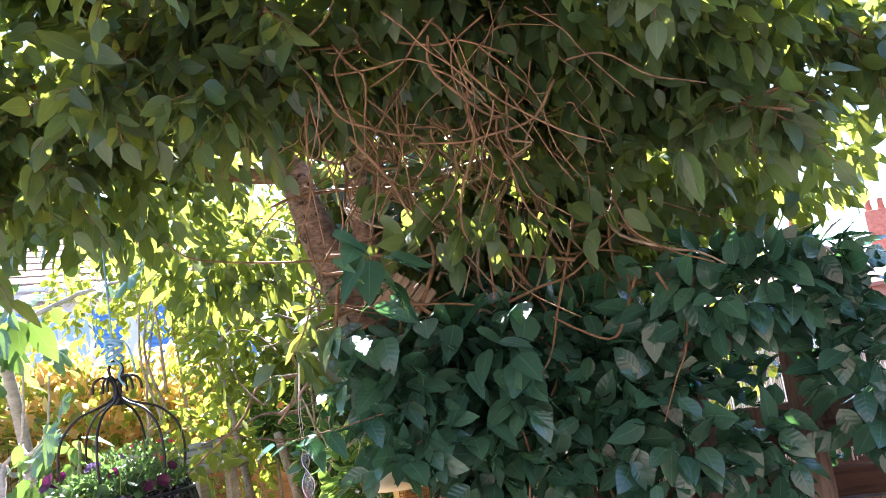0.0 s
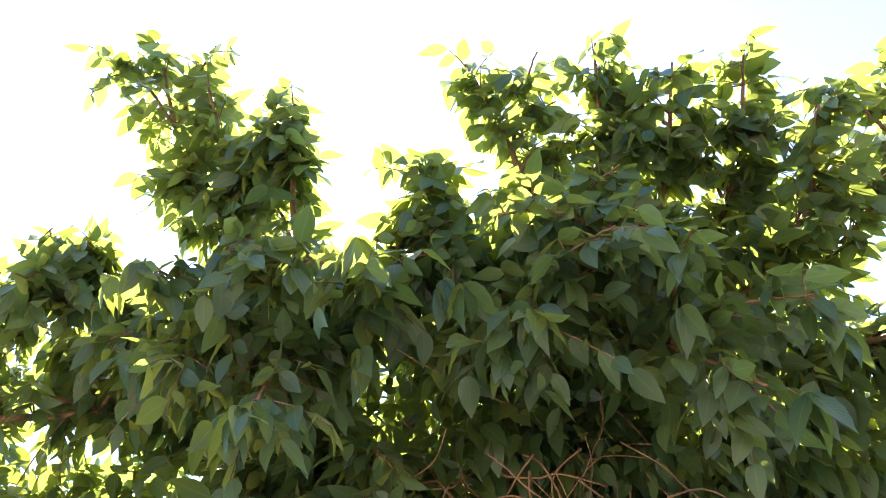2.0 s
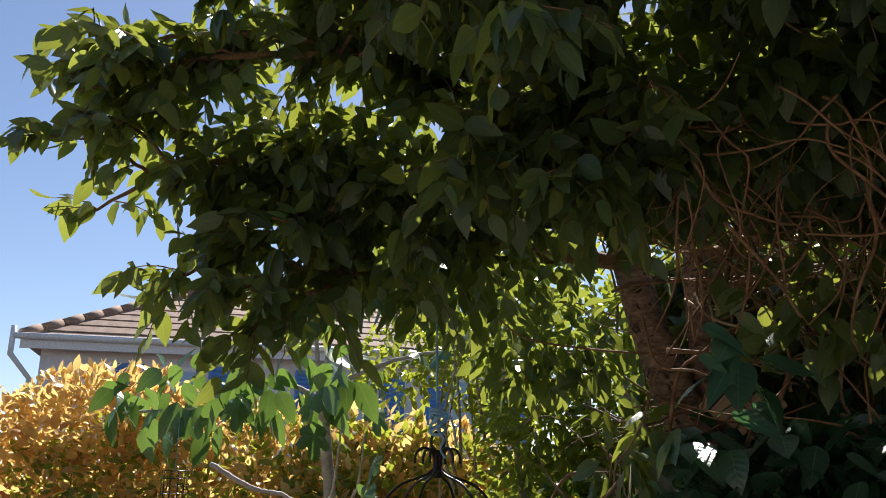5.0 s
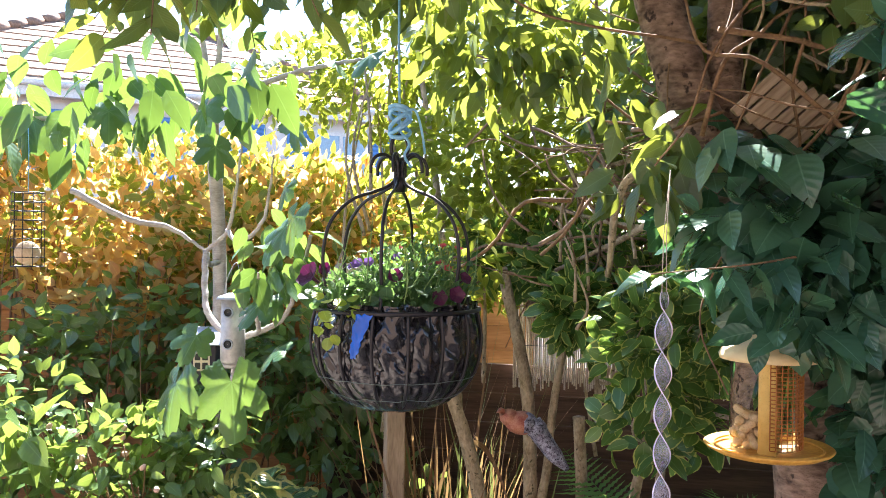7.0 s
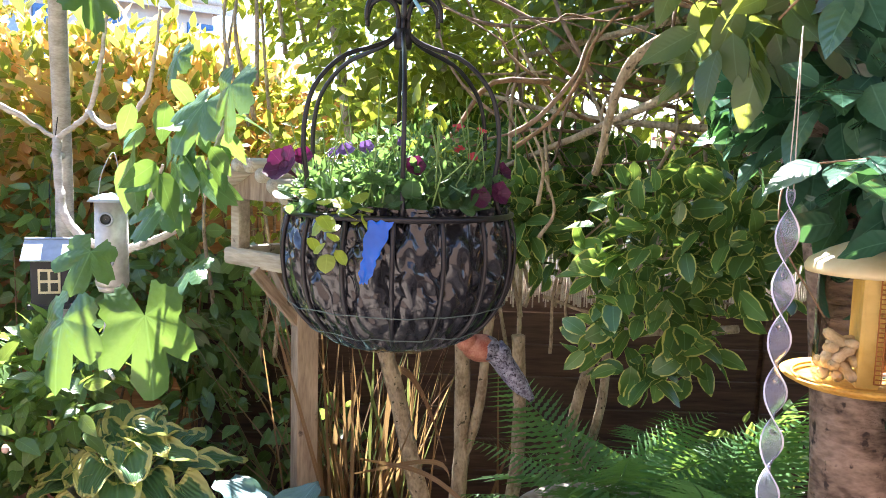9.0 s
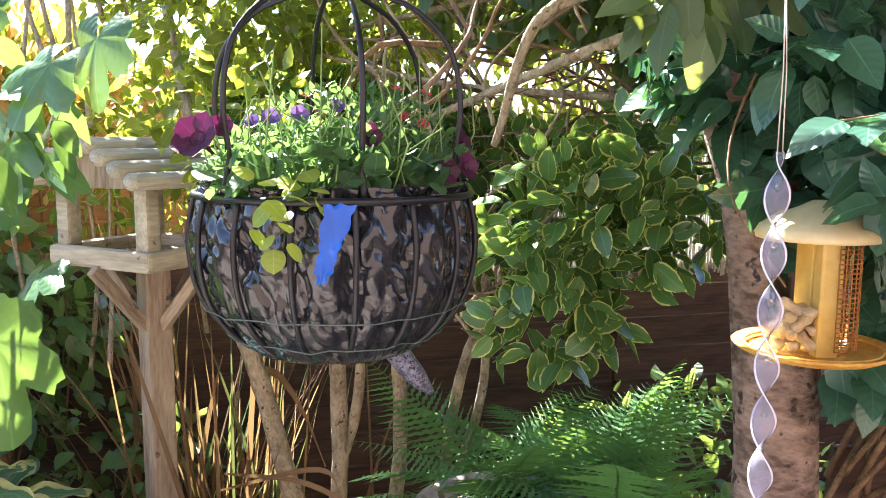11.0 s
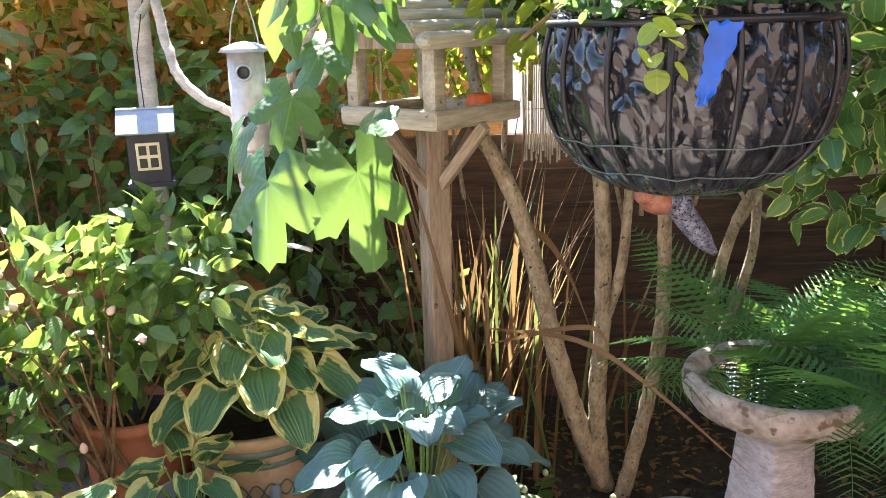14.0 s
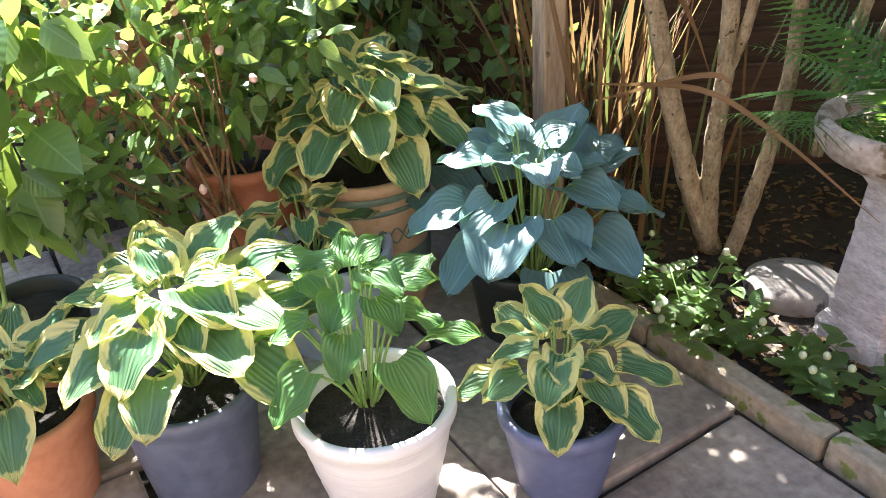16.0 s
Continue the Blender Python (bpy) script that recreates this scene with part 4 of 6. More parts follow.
# leaves use the sunlit-yellow colours, wherever the sun really reaches
shrub("golden_euonymus", "tall euonymus hedge with slender stems, sunlit yellow put into its leaf colour", "hedge",
      [(2300, (0.15, 1.85, 2.1), (0.65, 0.25, 0.55)), (1300, (-0.45, 1.9, 2.4), (0.4, 0.2, 0.4)), (450, (-0.95, 2.0, 2.35), (0.3, 0.2, 0.25)), (120, (-0.3, 1.9, 1.85), (0.25, 0.2, 0.3)), (1200, (0.5, 1.9, 2.2), (0.5, 0.2, 0.5)), (2400, (1.05, 1.65, 2.1), (0.7, 0.3, 0.55)), (900, (0.05, 1.75, 1.55), (0.45, 0.2, 0.25)), (1500, (1.9, 1.5, 1.9), (0.5, 0.3, 0.8)),
       (450, (0.0, 1.7, 2.7), (0.5, 0.25, 0.2)), (130, (-0.05, 0.8, 1.55), (0.22, 0.1, 0.14)), (500, (0.35, 1.4, 1.9), (0.3, 0.15, 0.3)), (600, (0.0, 1.35, 1.92), (0.3, 0.12, 0.28)), (350, (-0.3, 1.72, 1.4), (0.38, 0.1, 0.25))],
      LEAF_SMALL, M_EUON_SUN, 0.058, 0.2, EUON_BOUGHS + thin_stems(30, (0.25, 1.75, 2.0), (0.9, 0.15, 0.6), 0.7, 0.009) + thin_stems(50, (0.8, 1.2, 1.8), (0.5, 0.4, 0.25), 0.25, 0.006), M_STEM)
shrub("photinia_hedge", "photinia hedge with copper-orange and yellow young leaves", "hedge",
      [(3000, (-2.2, 2.35, 1.75), (1.9, 0.25, 0.42)), (1000, (-1.1, 2.2, 1.65), (0.75, 0.25, 0.33)), (1600, (-3.3, 2.3, 2.1), (0.9, 0.25, 0.35)), (900, (-1.6, 2.2, 1.3), (1.0, 0.2, 0.3)), (1400, (-4.9, 2.3, 1.9), (1.2, 0.25, 0.5))],
      LEAF_LONG, M_PHOTINIA, 0.088, -0.5, thin_stems(40, (-2.0, 2.3, 1.7), (1.6, 0.15, 0.25), 1.0, 0.009), M_TWIG, 0.5, 0.35)
shrub("spindle_hedge", "pale yellow-green young hedge leaves mixed into the photinia", "hedge",
      [(2300, (-2.2, 2.3, 1.75), (1.9, 0.25, 0.44)), (1000, (-1.05, 2.15, 1.65), (0.7, 0.25, 0.34))], LEAF_LONG, M_EUON_SUN, 0.075, -0.4, thin_stems(12, (-1.5, 2.25, 1.6), (1.2, 0.15, 0.2), 0.9, 0.006), M_TWIG, 0.5, 0.3)
shrub("green_hedge_plants", "glossy green shrub leaves below the orange hedge", "shrub",
      [(900, (-1.5, 1.9, 1.05), (0.8, 0.2, 0.4)), (500, (-0.75, 1.75, 0.95), (0.35, 0.15, 0.35)), (600, (-2.3, 1.6, 0.9), (0.6, 0.3, 0.5))],
      LEAF_LONG, M_SHRUB, 0.095, 0.3, thin_stems(26, (-1.3, 1.8, 1.0), (0.8, 0.15, 0.3), 0.9, 0.006), M_TWIG)
cam_shrub = shrub("camellia", "camellia bush with glossy leaves and pale pink buds in a pot", "shrub",
      [(330, (-1.22, 0.92, 0.8), (0.3, 0.18, 0.22)), (60, (-0.88, 0.9, 0.85), (0.1, 0.05, 0.15)), (120, (-1.38, 0.8, 0.5), (0.2, 0.12, 0.18)), (200, (-0.98, 1.1, 0.9), (0.2, 0.12, 0.14)), (220, (-1.6, 0.9, 0.9), (0.25, 0.2, 0.3)), (50, (-1.45, 0.7, 0.6), (0.12, 0.1, 0.15)), (110, (-1.11, 1.06, 0.64), (0.15, 0.1, 0.13))],
      LEAF_LONG, M_SHRUB, 0.075, 0.1, thin_stems(22, (-1.2, 0.9, 0.85), (0.3, 0.12, 0.2), 0.5, 0.006, (-1.18, 0.98, 0.3)), M_TWIG)
bud_me = Build().add(*lathe([(0.001, 0), (0.008, 0.004), (0.01, 0.012), (0.006, 0.022), (0.001, 0.026)], 10)).mesh("bud", M_BUD)
for _ in range(14):
    child("bud", bud_me, cam_shrub, m=pose(rng.uniform(-1.45, -0.95), rng.uniform(0.72, 0.95), rng.uniform(0.5, 1.0), rng.uniform(-50, 50), rng.uniform(-50, 50)))
shrub("laurel_seedling", "broad glossy leaves on upright shoots at the patio edge", "shrub",
      [(40, (-1.5, 0.55, 0.72), (0.12, 0.12, 0.2)), (40, (-1.45, 0.62, 0.95), (0.16, 0.12, 0.1))], LEAF_OVAL, M_SHRUB, 0.15, 0.5, thin_stems(5, (-1.5, 0.6, 0.8), (0.1, 0.1, 0.1), 0.8, 0.007), M_STALK)


# ---- the fig tree ----
def fig_leaf_mesh(seed):
    """A lobed fig leaf one long from the stalk."""
    r_ = np.random.default_rng(seed)
    th = np.linspace(-2.75, 2.75, 45)
    lobes = [(0, 1.0, 0.5), (0.95, 0.85, 0.46), (-0.95, 0.83, 0.46), (1.95, 0.6, 0.5), (-1.95, 0.6, 0.5)]
    rad = np.full(45, 0.5)
    for c, h, w in lobes:
        rad = np.maximum(rad, 0.42 + (h - 0.42) * np.clip(1 - ((th - c) / w) ** 2, 0, 1) ** 0.6)
    rad *= 1 + 0.05 * np.sin(th * 23 + seed)
    near = np.min([abs(th - c) for c, _, _ in lobes], axis=0)
    v, u = [(0, 0, 0)], [(0.5, 0)]
    for k in (0.34, 0.68, 1.0):
        for a, r0, nr in zip(th, rad, near):
            rr = r0 * k
            v.append((rr * np.sin(a) * 0.85, rr * np.cos(a), -0.22 * rr * rr + 0.1 * np.sin(2 * a + seed) * rr * k - 0.1 * nr * k))
            u.append((0.5 + min(0.5, nr * 1.3 * k), k))
    t = []
    for i in range(44):
        t.append((0, 2 + i, 1 + i))
        for q in (0, 1):
            a, b = 1 + q * 45 + i, 1 + (q + 1) * 45 + i
            t += [(a, a + 1, b + 1), (a, b + 1, b)]
    return mesh_np("leaf", v, t, u, M_FIG)


fig = thing("fig_tree", "young fig tree with smooth grey bark and large lobed leaves", "tree")
child("trunk", Build().add(*tube(smooth_path([(-1.14, 1.6, 0), (-1.11, 1.54, 1.0), (-1.08, 1.46, 1.55), (-0.99, 1.22, 1.85), (-0.885, 0.96, 2.05)], 26), [0.032, 0.028, 0.024], 12, lump=0.03)).mesh("trunk", M_FIGBARK), fig)
FIG_BRANCHES = [
    [(-1.085, 1.47, 1.5), (-1.0, 1.2, 1.5), (-0.9, 0.98, 1.55)],
    [(-0.885, 0.96, 2.05), (-0.9, 0.93, 2.25), (-0.93, 0.9, 2.5)],
    [(-0.885, 0.96, 2.05), (-0.84, 0.93, 2.25), (-0.83, 0.88, 2.45)],
    [(-0.885, 0.96, 2.03), (-0.75, 1.0, 2.12), (-0.53, 1.02, 2.19), (-0.3, 0.95, 2.2)],
    [(-0.89, 0.96, 2.03), (-1.02, 0.8, 2.08), (-1.2, 0.7, 1.98), (-1.49, 0.47, 1.94)],
    [(-1.4, 0.94, 1.76), (-1.19, 0.95, 1.66), (-1.04, 0.97, 1.63), (-0.91, 0.98, 1.55)],
    [(-0.9, 0.97, 1.55), (-0.87, 0.9, 1.44), (-0.82, 0.83, 1.34), (-0.71, 0.77, 1.28), (-0.61, 0.74, 1.3), (-0.5, 0.68, 1.36), (-0.42, 0.6, 1.5), (-0.36, 0.5, 1.6)],
    [(-0.9, 0.97, 1.55), (-0.8, 0.92, 1.62), (-0.74, 0.85, 1.75), (-0.7, 0.8, 1.9)],
    [(-0.8, 0.92, 1.62), (-0.7, 0.8, 1.58), (-0.6, 0.75, 1.66), (-0.55, 0.7, 1.85)],
    [(-0.71, 0.77, 1.28), (-0.7, 0.75, 1.14), (-0.66, 0.6, 1.05), (-0.5, 0.2, 1.12)],
    [(-0.61, 0.74, 1.3), (-0.52, 0.5, 1.42), (-0.45, 0.35, 1.5)],
]
for k, pts in enumerate(FIG_BRANCHES):
    thick = 0.55 if k >= 7 else 0.85
    child("branch", Build().add(*tube(smooth_path(pts, 9 * len(pts)) + rng.normal(size=(9 * len(pts), 3)) * 0.0012, [0.014 * thick, 0.012 * thick, 0.006 * thick], 8, lump=0.08)).mesh("branch", M_FIGBARK), fig)
fig_meshes = [fig_leaf_mesh(k) for k in range(4)]
FIG_LEAVES = [(-0.42, 0.12, 1.25, 0.19), (-0.54, 0.08, 1.25, 0.16), (-0.5, 0.1, 1.36, 0.11), (-0.28, 0.14, 1.64, 0.13), (-0.36, 0.3, 1.62, 0.15), (-0.44, 0.4, 1.5, 0.14),
              (-0.48, 0.45, 1.42, 0.14), (-0.56, 0.5, 1.95, 0.12), (-0.43, 0.54, 1.92, 0.13), (-0.6, 0.4, 1.84, 0.13), (-0.52, 0.72, 1.75, 0.12), (-0.86, 0.48, 1.95, 0.16),
              (-0.95, 0.45, 1.95, 0.14), (-0.7, 0.55, 1.98, 0.14), (-0.4, 0.35, 1.3, 0.12), (-0.62, 0.3, 1.28, 0.13), (-0.3, 0.9, 2.2, 0.14), (-0.45, 1.0, 2.2, 0.12), (-1.1, 0.7, 2.0, 0.15), (-1.3, 0.6, 1.95, 0.15)]
for k, (x, y, z, s) in enumerate(FIG_LEAVES):
    child("leaf", fig_meshes[k % 4], fig, m=pose(x, y, z, rng.uniform(-75, -35), rng.uniform(-20, 20), 180 + rng.uniform(-70, 70)) @ Matrix.Scale(s * 0.74, 4))
fl = Build()
leaf_cloud(fl, LEAF_LONG, 60, (-0.75, 0.5, 2.05), (0.35, 0.2, 0.15), 0.13, 1.0)
leaf_cloud(fl, LEAF_LONG, 60, (-1.25, 0.5, 2.0), (0.4, 0.2, 0.15), 0.13, 1.0)
leaf_cloud(fl, LEAF_LONG, 40, (-0.45, 0.5, 1.55), (0.12, 0.15, 0.14), 0.1, 0.9)
child("foliage", fl.mesh("foliage", M_FIG), fig, kind="stuff")


# ---- hanging basket ----
def bar(path, r=0.0045, sides=8, closed=False, name="bar", mat=None):
    return Build().add(*tube(path, r, sides, closed)).mesh(name, mat or M_IRON)


BX, BY = 0.005, 0.0
basket = thing("hanging_basket", "black wrought iron hanging basket lined with crumpled black plastic", "hanging basket", (BX, BY, 0), 14)
RIB_UP = [(0.008, 1.735), (0.012, 1.712), (0.04, 1.694), (0.1, 1.672), (0.142, 1.632), (0.158, 1.59), (0.162, 1.54), (0.156, 1.49), (0.166, 1.448)]
RIB_DOWN = [(0.171, 1.445), (0.179, 1.41), (0.18, 1.37), (0.171, 1.325), (0.147, 1.285), (0.112, 1.258), (0.065, 1.243)]
CURL = [(0.006, 1.70), (0.008, 1.735), (0.016, 1.757), (0.034, 1.768), (0.053, 1.762), (0.062, 1.745), (0.063, 1.727)]


def spin(profile, a, n=26):
    p = smooth_path([(r, 0, z) for r, z in profile], n)
    return np.stack([p[:, 0] * math.cos(a), p[:, 0] * math.sin(a), p[:, 2]], 1)


for k in range(6):
    a = k * math.pi / 3 + 0.3
    child("upper_rib", bar(spin(RIB_UP, a), 0.0036, name="upper_rib"), basket)
    child("scroll", bar(spin(CURL, a), 0.0037, name="scroll"), basket)
for k in range(16):
    child("lower_rib", bar(spin(RIB_DOWN, k * math.pi / 8 + 0.1, 20), 0.0036, name="lower_rib"), basket)
ring = lambda r, z, n=48, wob=0.0: np.stack([r * np.cos(np.linspace(0, 6.283, n, False)), r * np.sin(np.linspace(0, 6.283, n, False)), z + wob * rng.normal(size=n)], 1)
child("rim", bar(ring(0.173, 1.445), 0.0045, closed=True, name="rim"), basket)
child("base_ring", bar(ring(0.072, 1.243), 0.004, closed=True, name="base_ring"), basket)
child("collar", Build().add(*lathe([(0.001, 1.69), (0.013, 1.69), (0.015, 1.705), (0.013, 1.72), (0.001, 1.72)], 14)).mesh("collar", M_IRON), basket)
child("hook_eye", bar(np.stack([0.018 * np.sin(np.linspace(0, 6.283, 24, False)), np.zeros(24), 1.785 + 0.026 * np.cos(np.linspace(0, 6.283, 24, False))], 1), 0.0042, closed=True, name="hook_eye"), basket)
for z, r, w in ((1.31, 0.168, 0.0012), (1.272, 0.139, 0.0016)):
    child("tie_wire", bar(ring(r, z, 40, w), 0.0008, 5, True, "tie_wire", M_WIRE), basket, "thin pale green tie wire")
# crumpled liner
prof = smooth_path([(0.168, 0, 1.46), (0.166, 0, 1.445), (0.175, 0, 1.41), (0.1765, 0, 1.37), (0.168, 0, 1.325), (0.143, 0, 1.282), (0.108, 0, 1.25), (0.055, 0, 1.236), (0.002, 0, 1.232)], 64)
n_a = 220
lv, lt = [], []
for i, (r, _, z) in enumerate(prof):
    for j in range(n_a):
        a = j / n_a * 6.2832
        c, s_ = math.cos(a), math.sin(a)
        w = noise.noise(Vector((c * 5, s_ * 5, z * 12))) * 0.012
        w += (abs(noise.noise(Vector((c * 9 + 4, s_ * 9, z * 26)))) - 0.25) * 0.021 + (abs(noise.noise(Vector((c * 22, s_ * 22 + 9, z * 34)))) - 0.2) * 0.009
        w += (abs(noise.noise(Vector((c * 40, s_ * 40 + 9, z * 12)))) - 0.2) * 0.003 - 0.004 * math.cos(16 * (a - 0.1)) - 0.003
        q = r + min(w, 0.004) if r > 0.02 else r
        lv.append((q * c, q * s_, z + (0.006 * noise.noise(Vector((c * 6, s_ * 6, 3))) if i < 4 else w * 0.4)))
for i in range(len(prof) - 1):
    for j in range(n_a):
        k = (j + 1) % n_a
        a, b_, c, d = i * n_a + j, i * n_a + k, (i + 1) * n_a + k, (i + 1) * n_a + j
        lt += [(a, c, b_), (a, d, c)]
child("liner", mesh_np("liner", lv, lt, None, M_LINER), basket, "crumpled glossy black plastic liner")
bw = []
for i in range(14):
    for j in range(7):
        f, g = i / 13, j / 6
        a = radians(-98 - 14) + (g - 0.5) * (0.2 - 0.13 * f + 0.07 * noise.noise(Vector((0, 3, f * 9)))) - 0.12 * f
        z = 1.443 - 0.085 * f
        r = float(np.interp(z, [1.33, 1.37, 1.41, 1.445], [0.174, 0.1815, 0.181, 0.175])) + 0.003 + 0.004 * noise.noise(Vector((g * 4, f * 7, 2)))
        bw.append((r * math.cos(a), r * math.sin(a), z + 0.006 * noise.noise(Vector((g * 5, 1, f)))))
bt_ = [t for i in range(13) for j in range(6) for t in ((i * 7 + j, i * 7 + j + 1, i * 7 + j + 8), (i * 7 + j, i * 7 + j + 8, i * 7 + j + 7))]
child("plastic_strip", mesh_np("plastic_strip", bw, bt_, None, M_BLUEBAG), basket, "torn bright blue plastic strip")
child("soil", Build().add(*lathe([(0.001, 1.452), (0.1, 1.45), (0.166, 1.44)], 30)).mesh("soil", M_SOIL), basket)

# its planting
planting = thing("basket_plants", "bushy trailing bedding plants growing in the hanging basket", "plant", (BX, BY, 0))
pb = Build()
leaf_cloud(pb, LEAF_SMALL, 1350, (0, 0, 1.485), (0.166, 0.166, 0.045), 0.018, -0.4, 0.2)
leaf_cloud(pb, LEAF_SMALL, 520, (0.03, 0.03, 1.53), (0.13, 0.12, 0.055), 0.015, -0.6, 0.2)
leaf_cloud(pb, LEAF_DISC, 160, (-0.02, -0.09, 1.47), (0.15, 0.08, 0.03), 0.03, 0.0, 0.2)
child("foliage", pb.mesh("foliage", M_SMALL), planting, kind="stuff")
lime_me = mesh_np("leaf", *LEAF_DISC, M_LIME)
for k in range(20):
    if k < 12:
        p = (-0.075 + rng.normal() * 0.035, -0.155 + rng.normal() * 0.014, 1.465 + rng.normal() * 0.014)
    else:
        p = (-0.095 + rng.normal() * 0.012, -0.188 + rng.normal() * 0.006, 1.45 - 0.06 * (k - 12) / 8)
    child("leaf", lime_me, planting, "round lime-green leaf", pose(*p, rng.uniform(-70, 0), rng.uniform(-30, 30), rng.uniform(100, 260)) @ Matrix.Scale(rng.uniform(0.018, 0.028), 4))
stalks = Build()
for _ in range(90):
    a, r = rng.uniform(0, 6.283), 0.15 * math.sqrt(rng.uniform())
    p = np.array([r * math.cos(a), r * math.sin(a), 1.45])
    stalks.add(*tube([p, p + rng.normal(size=3) * 0.02 + np.array([0, 0, 0.05]), p + rng.normal(size=3) * 0.03 + np.array([0, 0, 0.1])], [0.0014, 0.0008], 4, caps=False))
child("stalk", stalks.mesh("stalk", M_STALK), planting, kind="stuff")


def flower_mesh(name, mat, petals=5, depth=0.5, wide=1.0):
    """A trumpet flower one across, opening to +z."""
    b = Build()
    sh = leaf_shape(6, wide, 0.12, -0.1, 1.5, 0.02)
    for k in range(petals):
        a = k * 6.2832 / petals
        d = np.array([math.cos(a), math.sin(a), 0.35])
        scatter(b, sh, [(0, 0, 0)], [d], [(-0.2 * math.cos(a), -0.2 * math.sin(a), 1)], [0.55])
    b.add(*lathe([(0.03, -depth), (0.05, -depth * 0.5), (0.1, 0.0), (0.16, 0.08)], 10))
    return b.mesh(name, mat)


PETUNIA_ME, PINK_ME, LILAC_ME = flower_mesh("flower", M_PETUNIA), flower_mesh("flower", M_PINK, 5, 0.2), flower_mesh("flower", M_LILAC, 5, 0.2)
for me, lab, rows in ((PETUNIA_ME, "deep purple petunia flower", [(-0.165, -0.08, 1.51, 0.06, 60, -35), (-0.14, -0.06, 1.525, 0.03, 70, -10), (0.02, -0.11, 1.515, 0.032, 65, 10), (0.14, -0.1, 1.48, 0.036, 75, 30),
                                                           (0.15, -0.06, 1.51, 0.03, 60, 50), (0.11, -0.12, 1.475, 0.034, 80, 20)]),
                      (PINK_ME, "small coral pink flower", [(0.09, 0.03, 1.575, 0.022, 20, 0), (0.125, 0.02, 1.57, 0.02, 30, 40), (0.09, 0.0, 1.54, 0.02, 40, 0), (0.11, -0.02, 1.53, 0.018, 50, 0), (-0.02, 0.1, 1.57, 0.016, 30, 0)]),
                      (LILAC_ME, "small lilac flower", [(-0.08, -0.03, 1.535, 0.028, 50, -10), (-0.05, -0.05, 1.54, 0.024, 60, 0), (0.0, -0.02, 1.55, 0.022, 50, 0), (-0.1, 0.0, 1.53, 0.024, 50, -30)])):
    for x, y, z, s, rx, rz in rows:
        child("flower", me, planting, lab, pose(x, y, z, rx, 0, rz) @ Matrix.Scale(s, 4))

# the twine and its knot
twine = thing("twine", "light blue twine knotted round the basket's hook", "rope")
child("cord", bar(smooth_path([(BX, 0, 1.8), (0.0, 0.0, 2.1), (0.004, 0.0, 2.56)], 30), 0.0028, 6, name="cord", mat=M_ROPE), twine)
for k in range(5):
    t_ = np.linspace(0, 6.283, 22, False)
    tilt = rng.uniform(-0.6, 0.6)
    loop = np.stack([BX + 0.022 * np.cos(t_), 0.016 * np.sin(t_), 1.815 + 0.012 * k + 0.012 * np.sin(t_ + k) + tilt * 0.01 * np.cos(t_)], 1)
    child("knot_loop", bar(loop, 0.0045, 6, True, "knot_loop", M_ROPE), twine)
for pts in ([(BX + 0.012, -0.01, 1.86), (0.04, -0.01, 1.86), (0.052, 0, 1.82), (0.06, 0, 1.77)], [(BX, -0.01, 1.82), (0.03, -0.02, 1.79), (0.02, -0.02, 1.765), (0.035, -0.02, 1.74)]):
    child("loose_end", bar(smooth_path(pts, 16), 0.003, 6, name="loose_end", mat=M_ROPE), twine)

# ---- bird table ----
table = thing("bird_table", "weathered wooden bird table on a post with a log roof", "bird table", (-0.265, 1.16, 0), 45)
child("post", box_mesh("post", (0.066, 0.066, 1.2), M_GREYWOOD, 0.005, (0, 0, 0.6)), table, m=pose(0, 0, 0, 0, 0, -20))
child("platform", box_mesh("platform", (0.29, 0.29, 0.018), M_GREYWOOD, 0.003, (0, 0, 1.209)), table)
for k in range(4):
    q = pose(0, 0, 0, 0, 0, k * 90)
    child("edge_rail", box_mesh("edge_rail", (0.34, 0.034, 0.05), M_LOG, 0.012, (0, -0.155, 1.225)), table, m=q)
    child("brace", box_mesh("brace", (0.03, 0.022, 0.23), M_GREYWOOD, 0.003), table, m=q @ pose(0.105, 0, 1.115, 0, 42, 0))
    child("corner_post", box_mesh("corner_post", (0.042, 0.042, 0.165), M_LOG, 0.008, (0, 0, 1.325)), table, m=q @ pose(-0.135, -0.135, 0))
log_me = Build().add(*tube([(-0.2, 0, 0), (0.2, 0, 0)], 0.027, 14, lump=0.02)).mesh("roof_log", M_LOG)
for side in (-1, 1):
    for k in range(4):
        child("roof_log", log_me, table, m=pose(-0.02, side * (0.185 - 0.052 * k), 1.415 + 0.026 * k) @ Matrix.Diagonal((1, 1, 0.75, 1)))
for x in (-0.17, 0.15):
    gb = bmesh.new()
    vs = [gb.verts.new((x + o, y, z)) for o in (-0.006, 0.006) for y, z in ((-0.17, 1.395), (0.17, 1.395), (0, 1.48))]
    for f in ((0, 2, 1), (3, 4, 5), (0, 1, 4, 3), (1, 2, 5, 4), (2, 0, 3, 5)):
        gb.faces.new([vs[i] for i in f])
    gm = bpy.data.meshes.new("gable")
    gb.to_mesh(gm)
    gb.free()
    gm.materials.append(M_GREYWOOD)
    child("gable", gm, table)
orange = thing("orange_half", "half an orange lying on the bird table", "fruit", (-0.14, 1.13, 1.222))
child("flesh", Build().add(*lathe([(0.001, 0), (0.03, 0.0), (0.034, 0.02), (0.033, 0.045), (0.026, 0.05), (0.001, 0.047)], 24)).mesh("flesh", M_ORANGE), orange)
seed = Build()
P = np.c_[rng.uniform(-0.38, -0.15, 120), rng.uniform(1.0, 1.3, 120), np.full(120, 1.2205)]
